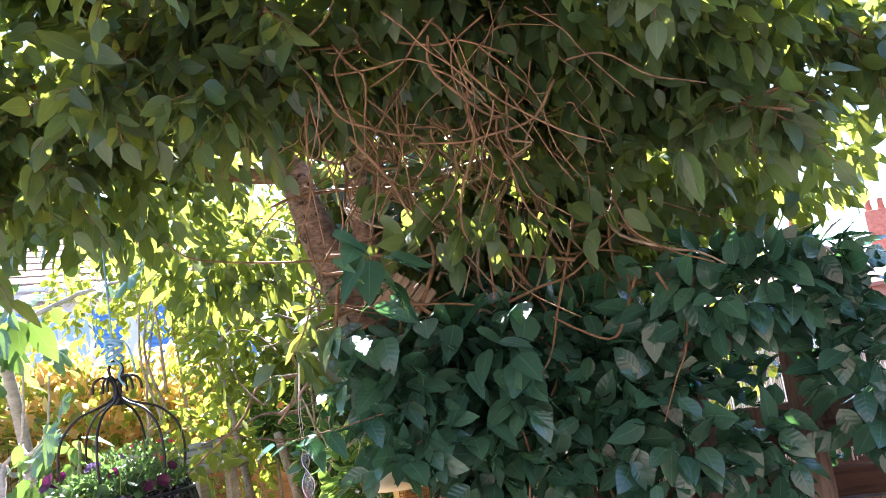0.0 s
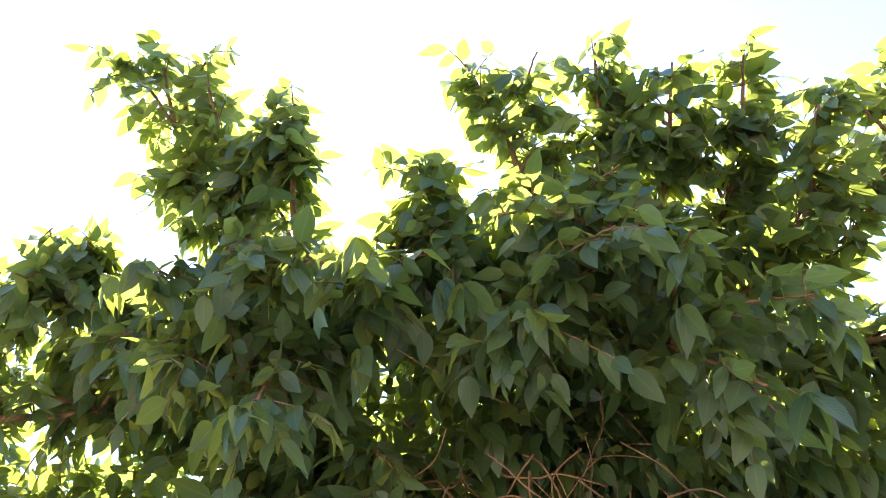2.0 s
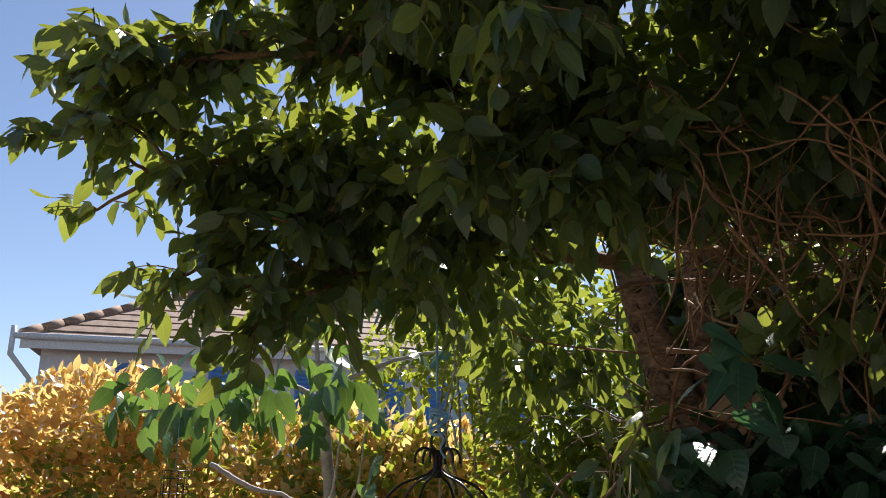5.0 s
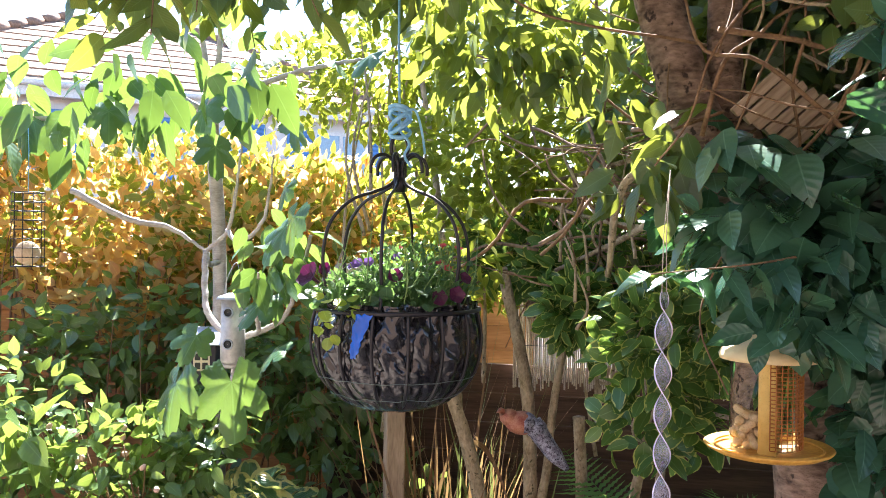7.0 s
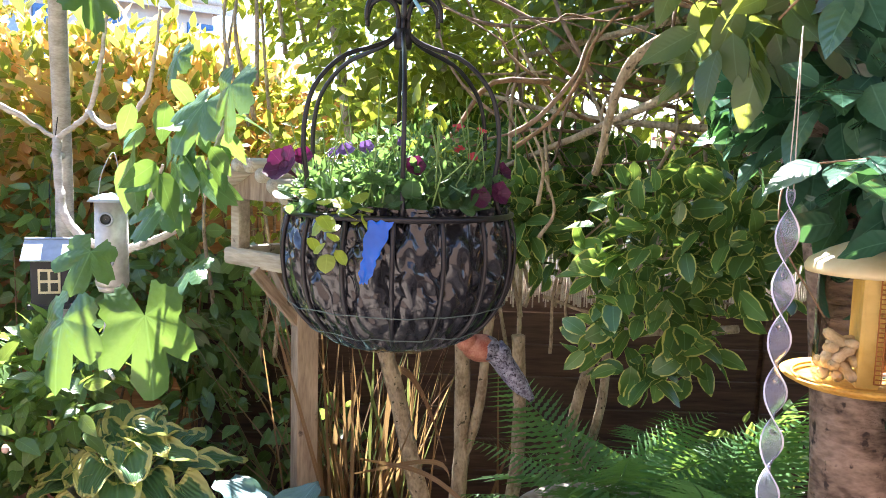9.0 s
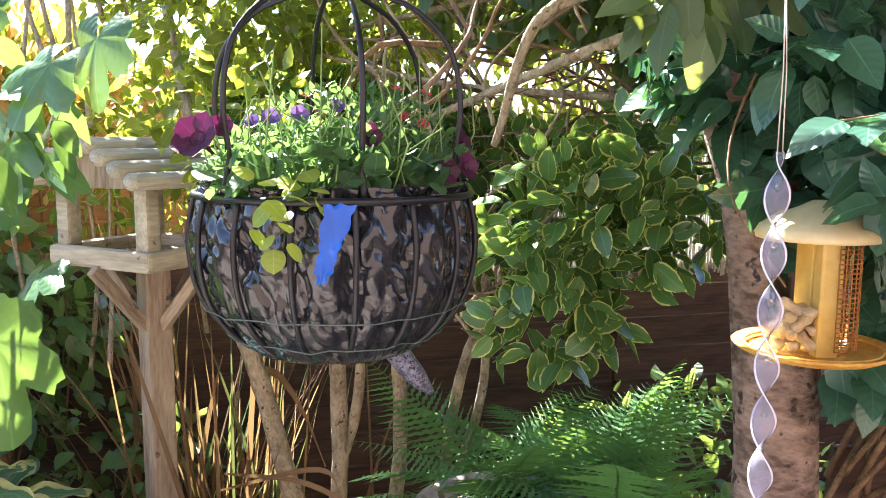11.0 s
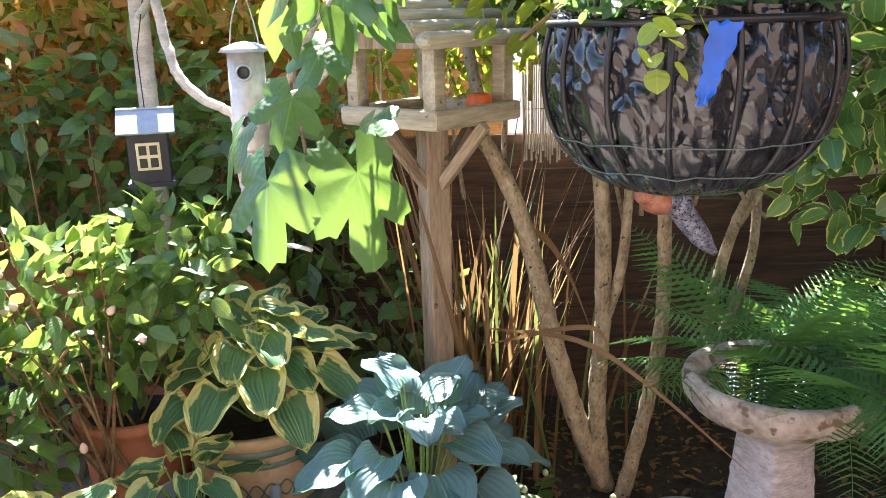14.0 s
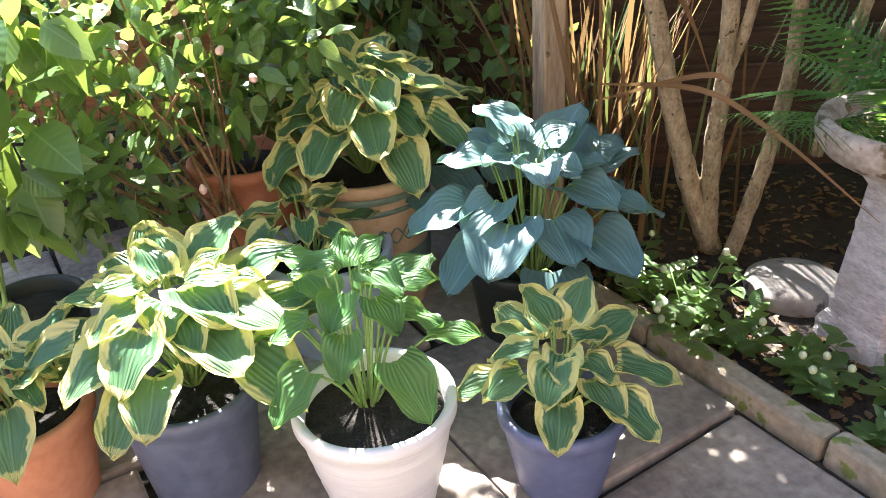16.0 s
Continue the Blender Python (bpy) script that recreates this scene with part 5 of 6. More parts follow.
P = P[np.abs(P[:, 0] + 0.265) + np.abs(P[:, 1] - 1.16) < 0.18]
scatter(seed, LEAF_SMALL, P, np.c_[rng.normal(size=(len(P), 2)), np.full(len(P), 0.1)], np.tile([0.0, 0.1, 1], (len(P), 1)), rng.uniform(0.008, 0.016, len(P)))
child("seed", seed.mesh("seed", M_SEED), thing("bird_seed", "pale seed scattered on the bird table", "bird seed", kind="stuff"), kind="stuff")

# ---- yellow seed feeder on the trunk ----
feeder = thing("bird_feeder", "yellow plastic bird feeder with domed lid and rusty mesh", "bird feeder", (0.75, -0.02, 0), -20)
child("lid", Build().add(*lathe([(0.001, 1.425), (0.012, 1.424), (0.03, 1.415), (0.06, 1.402), (0.088, 1.385), (0.094, 1.374), (0.092, 1.366), (0.084, 1.37), (0.001, 1.382)], 40)).mesh("lid", M_CREAM), feeder, "faded cream-yellow domed lid")
child("column", box_mesh("column", (0.034, 0.03, 0.19), M_YELLOW, 0.006, (0.004, -0.03, 1.28)), feeder)
child("backing", box_mesh("backing", (0.012, 0.05, 0.19), M_YELLOW, 0.003, (-0.004, 0.02, 1.28)), feeder)
child("clear_tube", Build().add(*lathe([(0.06, 1.195), (0.06, 1.372)], 28)).mesh("clear_tube", M_CLEAR), feeder, "clear plastic half tube", pose(-0.012, 0, 0))
mesh_part = Build()
for a in np.linspace(-1.6, 1.3, 15):
    mesh_part.add(*tube([(0.012 + 0.05 * math.cos(a), 0.055 * math.sin(a), 1.2), (0.012 + 0.05 * math.cos(a), 0.055 * math.sin(a), 1.37)], 0.0012, 4, caps=False))
for z in np.linspace(1.2, 1.37, 24):
    a = np.linspace(-1.6, 1.3, 16)
    mesh_part.add(*tube(np.stack([0.012 + 0.05 * np.cos(a), 0.055 * np.sin(a), np.full(16, z)], 1), 0.0011, 4, caps=False))
child("wire_mesh", mesh_part.mesh("wire_mesh", M_RUST), feeder, "rusty wire mesh panel")
child("tray", Build().add(*lathe([(0.001, 1.184), (0.05, 1.183), (0.085, 1.182), (0.1, 1.186), (0.116, 1.194), (0.12, 1.199), (0.117, 1.201), (0.1, 1.192), (0.08, 1.188), (0.001, 1.19)], 48)).mesh("tray", M_TRAY), feeder)
child("tray_ring", bar(ring(0.1, 1.197), 0.0022, 6, True, "tray_ring", M_TRAY), feeder)
child("bracket", box_mesh("bracket", (0.03, 0.14, 0.02), M_IRON, 0.003, (0.03, 0.13, 1.18)), feeder)
nut_me = Build().add(*lathe([(0.001, -0.02), (0.007, -0.017), (0.0095, -0.009), (0.0072, 0.0), (0.0095, 0.01), (0.006, 0.018), (0.001, 0.02)], 10, 0.06)).mesh("peanut", M_NUT)
for k in range(22):
    a, r = rng.uniform(2.2, 4.4), rng.uniform(0.012, 0.042)
    thing("peanut", "pale monkey nut in the feeder's clear tube", "peanut", group="nuts in the feeder", data=nut_me).matrix_basis = pose(
        0.738 + r * math.cos(a), -0.02 + r * math.sin(a), 1.203 + 0.0028 * k, rng.uniform(40, 130), rng.uniform(-30, 30), rng.uniform(0, 180))

# ---- twisted wind spinner ----
spinner = thing("wind_spinner", "clear lilac twisted acrylic wind spinner hanging on a cord", "wind spinner", (0.535, -0.18, 0))
sv, st, n_s = [], [], 120
for i in range(n_s):
    z, a = 1.5 - 0.47 * i / (n_s - 1), math.pi * 6.4 * i / (n_s - 1)
    hw = 0.016 * min(1, 0.35 + i / 12)
    for s_ in (-1, -0.86, 0.86, 1):
        sv.append((s_ * hw * math.cos(a), s_ * hw * math.sin(a), z))
for i in range(n_s - 1):
    for c in (0, 1, 2):
        k = 4 * i + c
        st += [(k, k + 1, k + 5), (k, k + 5, k + 4)]
rib = mesh_np("ribbon", sv, st, None, M_RIBBON)
rib.materials.append(M_RIBBON_EDGE)
rib.polygons.foreach_set("material_index", np.array([0 if (i // 2) % 3 == 1 else 1 for i in range(len(rib.polygons))], np.int32))
child("ribbon", rib, spinner).modifiers.new("thickness", "SOLIDIFY").thickness = 0.0016
for dx in (-0.004, 0.004):
    child("cord", bar([(dx, 0, 1.5), (dx * 0.6, 0.0, 1.6), (0.01, 0.02, 1.72)], 0.0009, 5, name="cord", mat=M_REED), spinner)
for k in range(5):
    bead = Build()
    v, t, u = lathe([(0.001, -0.005), (0.004, -0.003), (0.005, 0), (0.004, 0.003), (0.001, 0.005)], 10)
    bead.add(v + np.array([0, 0, 1.455 - 0.074 * k]), t, u)
    child("bead", bead.mesh("bead", M_CLEAR), spinner)

# ---- painted bird ornament on a cut stem ----
bo = Build()
def blob(c, r, n=14):
    v, t, u = lathe([(max(0.001, math.sin(a)), -math.cos(a)) for a in np.linspace(0, math.pi, 9)], n)
    bo.add(v * np.asarray(r) + np.asarray(c), t, u)
blob((0.22, 0.72, 1.06), (0.05, 0.04, 0.035))
blob((0.185, 0.715, 1.075), (0.03, 0.028, 0.026))
blob((0.262, 0.725, 1.045), (0.034, 0.03, 0.03))
bo.add(*tube(smooth_path([(0.25, 0.73, 1.06), (0.285, 0.73, 1.01), (0.32, 0.73, 0.965), (0.355, 0.735, 0.925)], 14), [0.03, 0.027, 0.024, 0.008], 12))
bo.add(*tube([(0.165, 0.71, 1.09), (0.16, 0.69, 1.1), (0.15, 0.675, 1.095)], [0.012, 0.008, 0.001], 8))
ornament = thing("bird_ornament", "painted metal bird ornament with a spotted tail on a cut stem", "ornament", data=bo.mesh("bird_ornament", M_BIRD))
ornament.data.materials.append(M_BIRDHEAD)
cen = np.array([p.center[0] for p in ornament.data.polygons])
ornament.data.polygons.foreach_set("material_index", (cen < 0.235).astype(np.int32))

# ---- things in the fig tree ----
tf = thing("tube_feeder", "galvanised tube bird feeder hanging from the fig branch", "bird feeder", (-0.65, 0.64, 0))
child("lid", Build().add(*lathe([(0.001, 1.428), (0.02, 1.425), (0.045, 1.416), (0.052, 1.408), (0.001, 1.41)], 26)).mesh("lid", M_BOXROOF), tf)
child("tube", Build().add(*lathe([(0.001, 1.215), (0.036, 1.215), (0.037, 1.225), (0.036, 1.41), (0.001, 1.41)], 26)).mesh("tube", M_TIN), tf, "scuffed pale metal tube")
for z in (1.275, 1.37):
    prt = child("port", bar(np.stack([0.014 * np.cos(np.linspace(0, 6.28, 20, False)), np.full(20, -0.036), z + 0.014 * np.sin(np.linspace(0, 6.28, 20, False))], 1), 0.003, 6, True, "port", M_BOXROOF), tf)
    # a dark disc stands for the shade inside the opening; the tube is uncut
    child("dark_hole_disc", Build().add(*[x if i else x @ np.array([[1, 0, 0], [0, 0, -1], [0, 1, 0]]) + np.array([0, -0.037, z]) for i, x in enumerate(lathe([(0.001, 0), (0.011, 0.0005), (0.011, -0.004)], 16))]).mesh("dark_hole_disc", M_DARKPOT), tf)
child("perch", Build().add(*lathe([(0.001, 1.2), (0.03, 1.202), (0.034, 1.215), (0.001, 1.216)], 20)).mesh("perch", M_TIN), tf)
child("hanger", bar(smooth_path([(-0.03, 0, 1.41), (-0.02, 0, 1.47), (0, 0.02, 1.52), (0.02, 0, 1.47), (0.03, 0, 1.41)], 20), 0.0012, 5, name="hanger", mat=M_TIN), tf)

lan = thing("house_lantern", "small black wooden house lantern with a cream window", "ornament", (-1.04, 1.26, 1.05), 12)
child("body", box_mesh("body", (0.105, 0.1, 0.145), M_BLACKBOX, 0.003, (0, 0, 0.0725)), lan)
child("base", box_mesh("base", (0.125, 0.115, 0.012), M_BLACKBOX, 0.002, (0, 0, 0)), lan)
for s_ in (-1, 1):
    child("roof_slope", box_mesh("roof_slope", (0.15, 0.1, 0.006), M_BOXROOF, 0.002), lan, m=pose(0, s_ * 0.034, 0.172, -s_ * 38, 0, 0))
win = child("window", box_mesh("window", (0.062, 0.006, 0.074), M_FRAME, 0.001), lan, "cream window frame", pose(0, -0.052, 0.078))
for x in (-0.014, 0.014):
    for z in (-0.017, 0.017):
        child("pane", box_mesh("pane", (0.02, 0.004, 0.025), M_DARKPOT, 0.0), win, m=pose(x, -0.003, z))
child("hanger", bar([(0, 0, 0.195), (0.0, -0.02, 0.35), (0.06, -0.2, 0.56)], 0.0016, 5, name="hanger"), lan)

suet = thing("suet_feeder", "dark wire fat-ball feeder hanging from a fig twig", "bird feeder", (-1.24, 0.5, 0))
cage = Build()
for k in range(10):
    a = k * 0.6283
    cage.add(*tube([(0.045 * math.cos(a), 0.045 * math.sin(a), z) for z in (1.5, 1.6, 1.72)], 0.0013, 4))
for z in np.linspace(1.5, 1.72, 9):
    cage.add(*tube(ring(0.045, z, 20), 0.0013, 4, True))
child("cage", cage.mesh("cage", M_IRON), suet)
child("fat_ball", Build().add(*lathe([(max(0.001, 0.036 * math.sin(a)), 1.54 - 0.036 * math.cos(a)) for a in np.linspace(0, 3.1416, 10)], 16, 0.05)).mesh("fat_ball", M_NUT), suet)
child("hanger", bar([(0, 0, 1.72), (0.0, 0, 1.85), (-0.02, 0.02, 1.96)], 0.0015, 5, name="hanger", mat=M_ROPE), suet)

# split timber piece lodged in the fork, and the glass ball
plank = thing("split_timber", "short piece of grooved split timber lodged beside the trunk", "timber", (0.79, 0.1, 1.87))
for k in range(6):
    child("groove_board", box_mesh("groove_board", (0.024, 0.03, 0.125), M_GREYWOOD, 0.004, (0, 0, 0), 0.003), plank, m=pose(-0.045 + 0.022 * k, 0.0, 0.016 * (2.5 - k) * 0.9, 10, 46, 8))
ball = thing("glass_ball", "green glass ball hanging from a rustic fence rail", "ornament", (1.6, 0.1, 1.51))
child("globe", Build().add(*lathe([(max(0.001, 0.036 * math.sin(a)), -0.036 * math.cos(a)) for a in np.linspace(0, 3.1416, 14)], 24)).mesh("globe", M_BAUBLE), ball)
child("cap", Build().add(*lathe([(0.001, 0.034), (0.012, 0.034), (0.012, 0.05), (0.001, 0.05)], 14)).mesh("cap", M_DARKPOT), ball)
child("hanger", bar([(0, 0, 0.05), (0, 0, 0.1), (0.0, 0.03, 0.15)], 0.0015, 5, name="hanger"), ball)

# ---- bird bath ----
bath = thing("bird_bath", "weathered cast stone bird bath on a square tapering pedestal", "bird bath", (0.545, 0.755, 0), 20)
child("bowl", Build().add(*lathe([(0.001, 0.49), (0.1, 0.49), (0.16, 0.505), (0.205, 0.53), (0.226, 0.56), (0.23, 0.59), (0.224, 0.607), (0.205, 0.612), (0.19, 0.6), (0.16, 0.565), (0.1, 0.545), (0.001, 0.54)], 56, 0.012)).mesh("bowl", M_CONCRETE), bath)
child("water", Build().add(*lathe([(0.001, 0.582), (0.172, 0.582)], 40)).mesh("water", M_WATER), bath)
ped = bmesh.new()
rows = [(0.112, 0.0), (0.11, 0.05), (0.094, 0.075), (0.076, 0.3), (0.068, 0.44), (0.088, 0.47), (0.095, 0.495)]
grid = []
for h, z in [(float(np.interp(z, [q[1] for q in rows], [q[0] for q in rows])), z) for z in np.linspace(0, 0.495, 26)]:
    row = []
    for x, y in [(-1 + 0.25 * i, -1) for i in range(8)] + [(1, -1 + 0.25 * i) for i in range(8)] + [(1 - 0.25 * i, 1) for i in range(8)] + [(-1, 1 - 0.25 * i) for i in range(8)]:
        k = h * (1 - 0.06 * (abs(x * y)) ** 4) + 0.0035 * noise.noise(Vector((x * 3, y * 3, z * 34)))
        row.append(ped.verts.new((x * k, y * k, z)))
    grid.append(row)
for a, b_ in zip(grid, grid[1:]):
    for i in range(32):
        ped.faces.new((a[i], a[(i + 1) % 32], b_[(i + 1) % 32], b_[i]))
pm = bpy.data.meshes.new("pedestal")
ped.to_mesh(pm)
ped.free()
pm.materials.append(M_CONCRETE_PALE)
child("pedestal", pm, bath)
stone = thing("round_stone", "round grey carved stepping stone lying on the soil", "stone", (0.42, 1.0, 0.0))
sb = Build().add(*lathe([(0.001, 0.065), (0.06, 0.064), (0.11, 0.058), (0.13, 0.045), (0.136, 0.025), (0.13, 0.0)], 40, 0.03))
child("disc", sb.mesh("disc", M_STONE), stone)


# ---- pots ----
def pot(name, label, x, y, r, h, mat, taper=0.72, lip=0.012, rings=False, base=0.0):
    p = thing(name, label, "plant pot", (x, y, base))
    rb = r * taper
    prof_ = [(0.001, 0.001), (rb * 0.96, 0.001), (rb, 0.012)]
    for k in range(1, 12):
        f = k / 12
        prof_.append((rb + (r - rb) * (f ** 0.95) + (0.0012 if rings and k % 2 else 0), 0.012 + (h - 0.05) * f))
    prof_ += [(r, h - 0.035), (r + lip, h - 0.03), (r + lip, h - 0.004), (r + lip - 0.004, h), (r - 0.006, h), (r - 0.014, h - 0.01), (r - 0.02, h - 0.06)]
    child("body", Build().add(*lathe(prof_, 56)).mesh("body", mat), p)
    child("soil", Build().add(*lathe([(0.001, h - 0.028), (r * 0.5, h - 0.032), (r - 0.014, h - 0.04)], 30, 0.03)).mesh("soil", M_POTSOIL), p, "dark moist potting soil")
    return p


pot("white_pot", "white ribbed tapering plant pot on the paving", -0.685, 0.235, 0.155, 0.29, M_WHITEPOT, 0.66, 0.008, True)
pot("grey_pot", "tall blue-grey plastic plant pot on the paving", -1.08, 0.3, 0.14, 0.29, M_GREYPOT, 0.78, 0.006)
pot("blue_pot", "blue plastic plant pot on the paving", -0.315, 0.27, 0.122, 0.235, M_BLUEPOT, 0.7, 0.008)
pot("pale_blue_pot", "pale blue glazed pot behind the front row", -0.87, 0.84, 0.165, 0.3, M_PALEPOT, 0.75, 0.01)
pot("terracotta_pot", "plain red terracotta pot behind the front row", -1.11, 1.08, 0.15, 0.47, M_TERRA, 0.78, 0.012)
pot("orange_pot", "orange terracotta pot beside the grey pot", -1.42, 0.27, 0.13, 0.26, M_ORANGEPOT, 0.75, 0.012)
pot("dark_pot", "black plastic nursery pot in the shade", -1.62, 0.72, 0.13, 0.24, M_DARKPOT, 0.8, 0.006)
pot("black_pot", "black plastic nursery pot under the blue hosta", -0.36, 0.86, 0.14, 0.24, M_DARKPOT, 0.8, 0.006)
cer = pot("ceramic_pot", "buff ceramic pot with green glazed bands and a woven relief", -0.785, 1.06, 0.18, 0.44, M_CERAMIC, 0.86, 0.012)
for z0, z1, r in ((0.385, 0.405, 0.183), (0.35, 0.365, 0.1805), (0.16, 0.22, 0.171)):
    child("glaze_band", Build().add(*lathe([(r, z0), (r + 0.0025, z0 + 0.003), (r + 0.0025, z1 - 0.003), (r, z1)], 56)).mesh("glaze_band", M_GLAZE), cer, "green glazed band")
for ph in (0, math.pi):
    a = np.linspace(0, 6.2832, 180, False)
    child("relief", bar(np.stack([0.1785 * np.cos(a), 0.1785 * np.sin(a), 0.285 + 0.022 * np.sin(a * 14 + ph)], 1), 0.0022, 5, True, "relief", M_GLAZE), cer)
tape = thing("plant_label", "small green and yellow plastic plant label in the pot", "plant label", (-0.84, 0.42, 0.0), 10)
child("tag", box_mesh("tag", (0.03, 0.003, 0.12), M_GLAZE, 0.001, (0, 0, 0.18)), tape)
child("stake", box_mesh("stake", (0.01, 0.003, 0.14), M_TIN, 0.001, (0, 0, 0.07)), tape)


# ---- hostas ----
def hosta_leaf(mat, length, width, base, start, way, droop, seed, stalk_r=0.0035):
    """One leaf with its stalk: from the crown base to start, then the blade along way."""
    n, cols = 10, 13
    way, up = unit(np.asarray(way, float)), np.array([0, 0, 1.0])
    side = unit(np.cross(way, up))
    nrm = np.cross(side, way)
    v, u, t = [], [], []
    for i in range(n + 1):
        f = i / n
        w = width / 2 * (max(0.02, math.sin(math.pi * min(1, f * 0.9 + 0.1) ** 0.66)) ** 0.52 if i < n else 0.0)
        for j in range(cols):
            g = j / (cols - 1) * 2 - 1
            back = -0.1 * length * abs(g) ** 1.5 if f < 0.25 else -0.02 * length * abs(g)
            z = -droop * length * f * f + 0.34 * w * abs(g) ** 1.4 * (1 - 0.5 * f) - 0.05 * w * (1 - abs(g)) + 0.007 * math.sin(f * 9 + seed + g * 3) * (abs(g) + 0.2) + 0.0016 * math.cos(g * 12)
            p = start + way * (f * length + back) + side * g * w + nrm * z
            v.append(p)
            u.append((g / 2 + 0.5, f))
    for i in range(n):
        for j in range(cols - 1):
            a = i * cols + j
            t += [(a, a + 1, a + cols + 1), (a, a + cols + 1, a + cols)]
    b = Build().add(v, t, u)
    k = len(t)
    mid = (np.asarray(base) + start) / 2 + np.array([0, 0, 0.1 * np.linalg.norm(start - base)])
    b.add(*tube(smooth_path([base, mid, start, start + way * 0.2 * length + nrm * (-0.004 - droop * length * 0.04)], 14), [stalk_r, stalk_r * 0.8, 0.001], 5, caps=False))
    me = b.mesh("leaf", mat)
    me.materials.append(M_STALK)
    idx = np.zeros(len(me.polygons), np.int32)
    idx[k:] = 1
    me.polygons.foreach_set("material_index", idx)
    return me


def hosta(label, x, y, z, n, length, reach, height, mat, aspect=0.72, seed=1, turn=0.0, lift=0.1):
    h = thing("hosta", label, "hosta", (x, y, z), group="potted hostas")
    r_ = np.random.default_rng(seed)
    for i in range(n):
        f = (i + 0.5) / n
        a = i * 2.39996 + turn + r_.uniform(-0.2, 0.2)
        d = np.array([math.cos(a), math.sin(a), 0])
        out = reach * (0.12 + 0.9 * f) * r_.uniform(0.85, 1.1)
        top = height * (1.0 - 0.55 * f ** 1.4) * r_.uniform(0.85, 1.12)
        ln = length * r_.uniform(0.78, 1.1) * (0.75 + 0.3 * f)
        start = d * out * 0.62 + np.array([0, 0, top])
        way = d + np.array([0, 0, lift - 0.5 * f + 0.75 * max(0.0, d[1]) - 0.3 * max(0.0, -d[1]) + r_.uniform(-0.2, 0.2)])
        child("leaf", hosta_leaf(mat, ln, ln * aspect * r_.uniform(0.9, 1.1), d * 0.012, start, way, r_.uniform(0.05, 0.2), seed + i), h)
    return h


hosta("large hosta with green leaves edged in yellow in the ceramic pot", -0.77, 1.04, 0.42, 34, 0.158, 0.36, 0.3, M_HOSTA, 0.86, 3, 0.0, 0.2)
hosta("blue-grey hosta with broad rounded quilted leaves", -0.34, 0.8, 0.18, 30, 0.165, 0.4, 0.38, M_HOSTA_BLUE, 0.98, 5, 0.4, 0.4)
hosta("hosta with cream-edged pleated leaves in the grey pot", -1.07, 0.32, 0.27, 30, 0.155, 0.33, 0.25, M_HOSTA, 0.88, 8, 0.0, 0.25)
hosta("plain green hosta with long stalks in the white pot", -0.7, 0.25, 0.25, 20, 0.118, 0.25, 0.32, M_HOSTA_GREEN, 0.86, 11, 1.0)
hosta("small hosta with yellow-edged leaves in the blue pot", -0.315, 0.27, 0.2, 20, 0.125, 0.22, 0.19, M_HOSTA, 0.85, 15, 0.0, 0.25)
hosta("cream-edged hosta filling the pale blue pot", -0.9, 0.78, 0.26, 13, 0.15, 0.24, 0.2, M_HOSTA, 0.66, 21)
hosta("half-hidden hosta with cream-edged leaves in the orange pot", -1.42, 0.27, 0.22, 12, 0.15, 0.2, 0.18, M_HOSTA, 0.68, 25)


# ---- strap-leaved plant and dry stems behind the bird table ----
straps = thing("phormium", "tall strap-leaved plant with many dead brown blades", "plant", (0, 0, 0))
for k in range(110):
    x0, y0 = -0.12 + rng.normal() * 0.13, 1.42 + rng.normal() * 0.1
    a, ln = rng.uniform(0, 6.283), rng.uniform(0.7, 1.35)
    lean = rng.uniform(0.05, 0.45)
    d = np.array([math.cos(a), math.sin(a) * 0.5, 0])
    base = np.array([x0, y0, 0])
    n = 10
    v, u, t = [], [], []
    wdt, bend = rng.uniform(0.003, 0.012), rng.uniform(0, 0.4) ** 2 * 2
    sd = unit(np.array([-d[1], d[0], 0]) + rng.normal(size=3) * 0.2)
    for i in range(n + 1):
        f = i / n
        p = base + d * ln * lean * f * (1 + bend * f * 2) + np.array([0, 0, ln * (f - bend * f * f * 0.8)])
        w = wdt * (1 - f ** 3) + 0.0006
        v += [p - sd * w, p + sd * w]
        u += [(0, f), (1, f)]
    for i in range(n):
        q = 2 * i
        t += [(q, q + 1, q + 3), (q, q + 3, q + 2)]
    child("blade", mesh_np("blade", v, t, u, M_DRY if k % 5 else M_STRAP), straps)
dead = Build()
for pts, w in (([(0.0, 1.3, 0.86), (0.06, 1.24, 0.84), (0.12, 1.2, 0.74), (0.17, 1.15, 0.6)], 0.03), ([(-0.1, 1.3, 0.55), (0.1, 1.0, 0.62), (0.25, 0.85, 0.55), (0.44, 0.66, 0.4)], 0.016),
               ([(-0.12, 1.3, 0.5), (0.14, 0.98, 0.66), (0.17, 0.97, 0.5)], 0.014)):
    p = smooth_path(pts, 16)
    w_ = w * np.sin(np.linspace(0.35, 3.0, 16))
    v = np.concatenate([np.stack([q + np.array([0, 0.2, 1]) * a * s_ for s_ in (-0.5, 0.5)]) for q, a in zip(p, w_)])
    t = [x for i in range(15) for x in ((2 * i, 2 * i + 1, 2 * i + 3), (2 * i, 2 * i + 3, 2 * i + 2))]
    dead.add(v, t, np.tile([[0.0, 0.2], [1.0, 0.8]], (16, 1)))
child("dead_blade", dead.mesh("dead_blade", M_DRY), straps, "curled pale brown dead leaf")


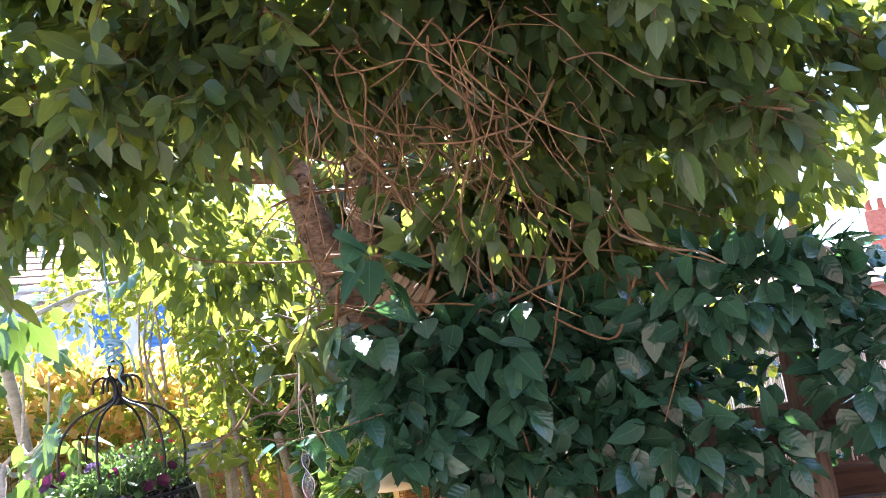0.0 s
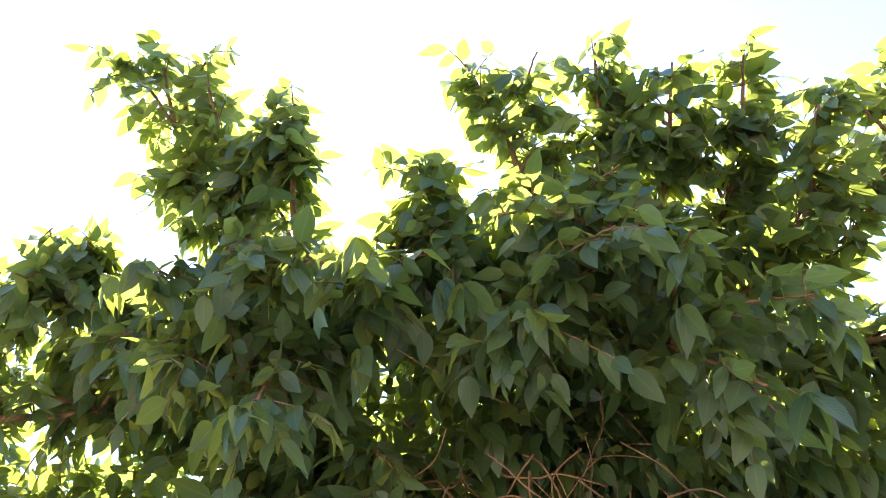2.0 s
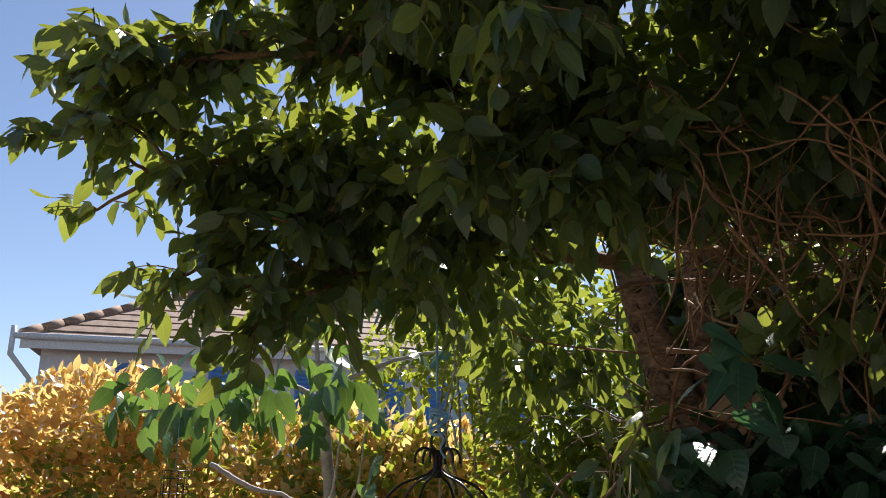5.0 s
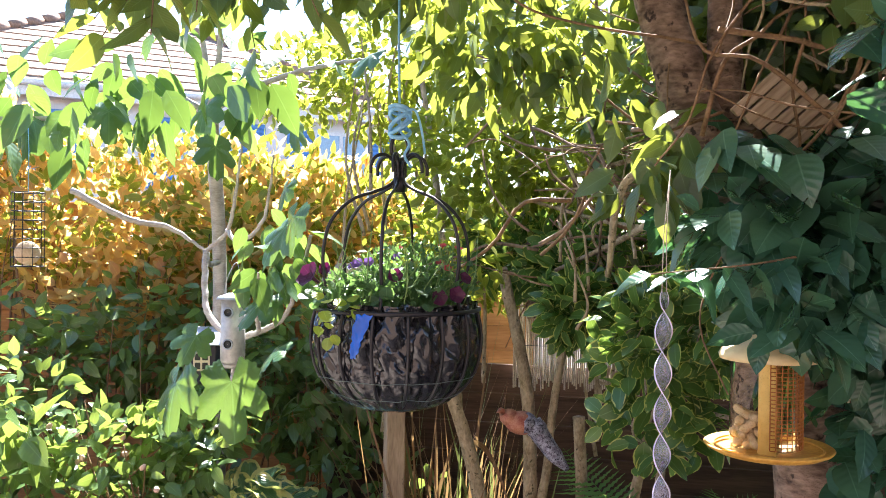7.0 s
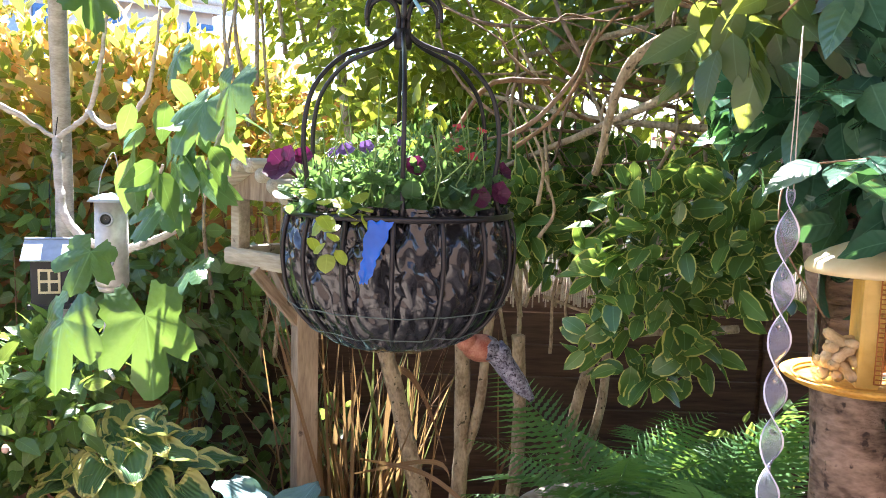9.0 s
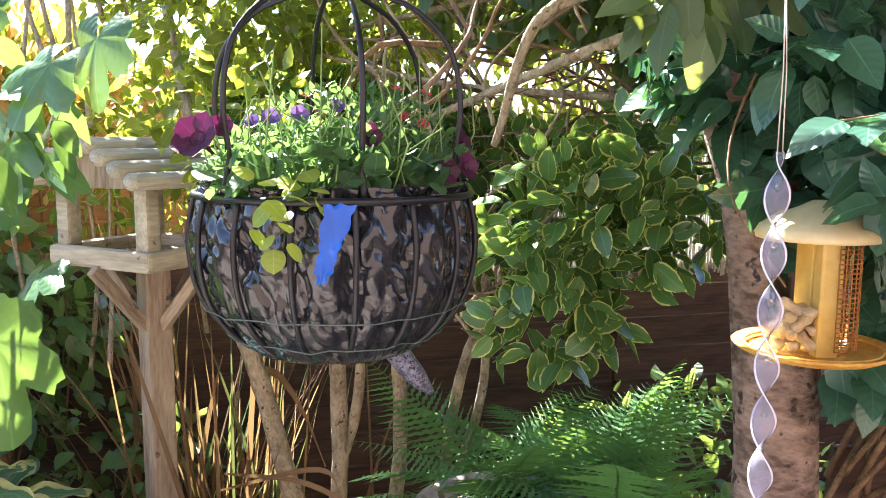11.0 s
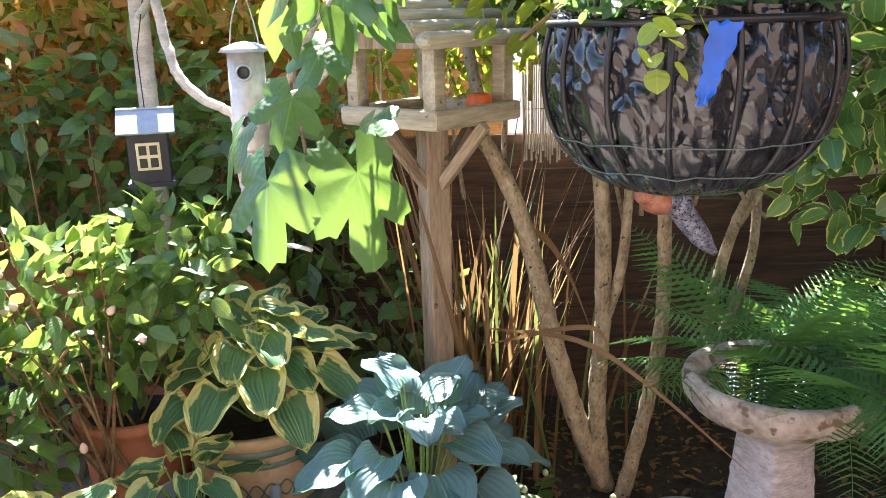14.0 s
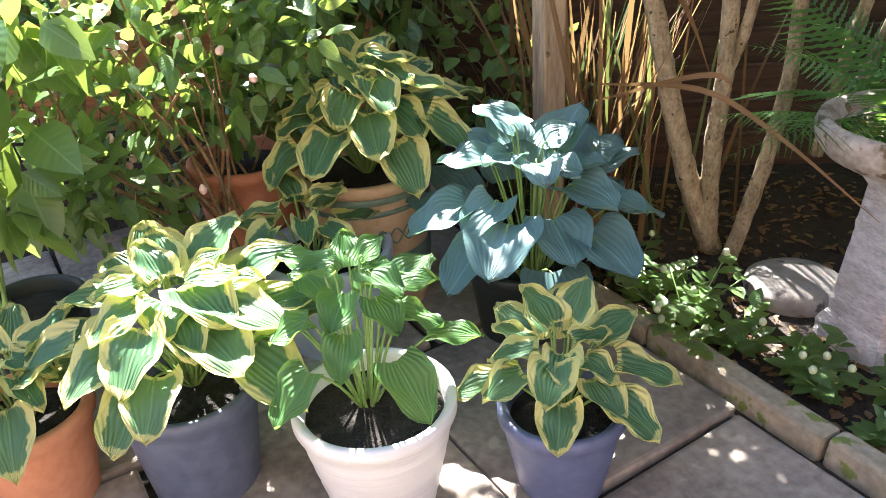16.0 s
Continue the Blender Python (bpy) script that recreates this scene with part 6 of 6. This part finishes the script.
# ---- ferns ----
def frond_mesh(seed, n=26, curve=0.5):
    """A fern frond one long along +y, arching down, with toothed side leaflets."""
    r_ = np.random.default_rng(seed)
    b = Build()
    f = np.linspace(0, 1, 30)
    spine = np.stack([0.03 * np.sin(f * 4 + seed), f, -curve * f * f + 0.1 * f], 1)
    b.add(*tube(spine, [0.006, 0.0015], 4, caps=False), )
    P, D, N, S = [], [], [], []
    for i in range(3, n):
        g = i / n
        p = np.array([np.interp(g, f, spine[:, k]) for k in range(3)])
        ln = 0.3 * math.sin(math.pi * min(1, 0.12 + g * 0.86)) ** 0.9 + 0.015
        for s_ in (-1, 1):
            d = unit(np.array([s_, 0.35, -0.25 + r_.uniform(-0.1, 0.1)]))
            P.append(p)
            D.append(d)
            N.append((0.25 * s_, 0, 1))
            S.append(ln * r_.uniform(0.9, 1.08))
    pv, pt, pu = leaf_shape(12, 0.085, 0.1, 0.12, 0.4)
    for k in range(len(pv)):
        if abs(pv[k][0]) > 1e-6:
            pv[k][0] *= 1.35 if (k // 3) % 2 else 0.62
    scatter(b, (pv, pt, pu), P, D, N, S)
    return b.mesh("frond", M_FERN)


FRONDS = [frond_mesh(k, 28, c) for k, c in ((1, 0.45), (2, 0.75), (3, 0.25))]


def fern(label, x, y, z, n, size, a0, a1, seed, lift=(20, 65)):
    fn = thing("fern", label, "fern", (x, y, z), group="ferns")
    r_ = np.random.default_rng(seed)
    for k in range(n):
        child("frond", FRONDS[k % 3], fn, m=pose(0, 0, 0, 0, 0, a0 + (a1 - a0) * (k + 0.5) / n + r_.uniform(-8, 8)) @ pose(0, 0, 0, r_.uniform(*lift), r_.uniform(-15, 15)) @ Matrix.Scale(size * r_.uniform(0.7, 1.1), 4))


fern("lush green fern growing behind the bird bath", 0.62, 0.98, 0.5, 17, 0.5, 20, 330, 1, (5, 60))
fern("arching green fern beside the tree trunk", 0.85, 0.7, 0.45, 16, 0.55, 0, 360, 2, (10, 70))
fern("green fern in the soil behind the bath", 0.95, 1.15, 0.4, 14, 0.6, 0, 360, 3, (20, 70))
fern("drooping fern fronds over the bath's rim", 0.66, 0.7, 0.66, 5, 0.4, 120, 220, 4, (-35, 5))

# ---- low bed plants ----
green_bud = Build().add(*lathe([(0.001, 0), (0.008, 0.004), (0.01, 0.012), (0.006, 0.02), (0.001, 0.022)], 10)).mesh("bud", plain("pale_green_bud", (0.55, 0.62, 0.4), 0.6))

def bed_plant(x, y, n, h, seed, leaf=0.062):
    p = thing("bedding_plant", "low green bedding plant with pale buds in the soil bed", "plant", (x, y, 0.0), group="low plants in the bed")
    r_ = np.random.default_rng(seed)
    b, wood = Build(), Build()
    for k in range(n):
        d = unit(np.r_[r_.normal(size=2), 1.3])
        tip = d * h * r_.uniform(0.6, 1.1)
        wood.add(*tube(smooth_path([(0, 0, 0), tip * 0.5 + np.array([0, 0, 0.01]), tip], 8), [0.003, 0.0015], 5))
        m = 6
        q = tip * np.linspace(0.35, 1, m)[:, None]
        scatter(b, LEAF_OVAL, q, np.c_[r_.normal(size=(m, 2)), np.full(m, 0.3)], np.tile([0, 0, 1.0], (m, 1)), r_.uniform(0.6, 1.2, m) * leaf)
        if k % 3 == 0:
            child("bud", green_bud, p, "pale green-white bud", Matrix.Translation(tip))
    child("stem", wood.mesh("stem", M_STALK), p, kind="stuff")
    child("foliage", b.mesh("foliage", M_SHRUB), p, kind="stuff")


for k, (x, y, n, h) in enumerate(((0.02, 0.95, 7, 0.2), (0.08, 0.82, 6, 0.16), (0.2, 0.72, 6, 0.13), (0.28, 0.62, 6, 0.12), (0.33, 0.52, 5, 0.1), (0.42, 0.36, 4, 0.07), (-0.02, 1.08, 5, 0.22), (0.95, 0.45, 6, 0.16), (0.12, 0.9, 8, 0.24), (0.05, 0.72, 7, 0.16), (0.36, 0.62, 5, 0.13), (0.5, 0.5, 4, 0.1))):
    bed_plant(x, y, n, h, k)
shrub("undergrowth", "dark low foliage filling the back of the bed", "shrub",
      [(500, (-1.3, 1.5, 0.35), (0.6, 0.2, 0.3)), (300, (-0.5, 1.6, 0.5), (0.4, 0.2, 0.3)), (400, (1.4, 1.2, 0.4), (0.5, 0.3, 0.35)), (300, (-1.9, 0.6, 0.4), (0.2, 0.4, 0.35))], LEAF_LONG, M_SHRUB, 0.08)
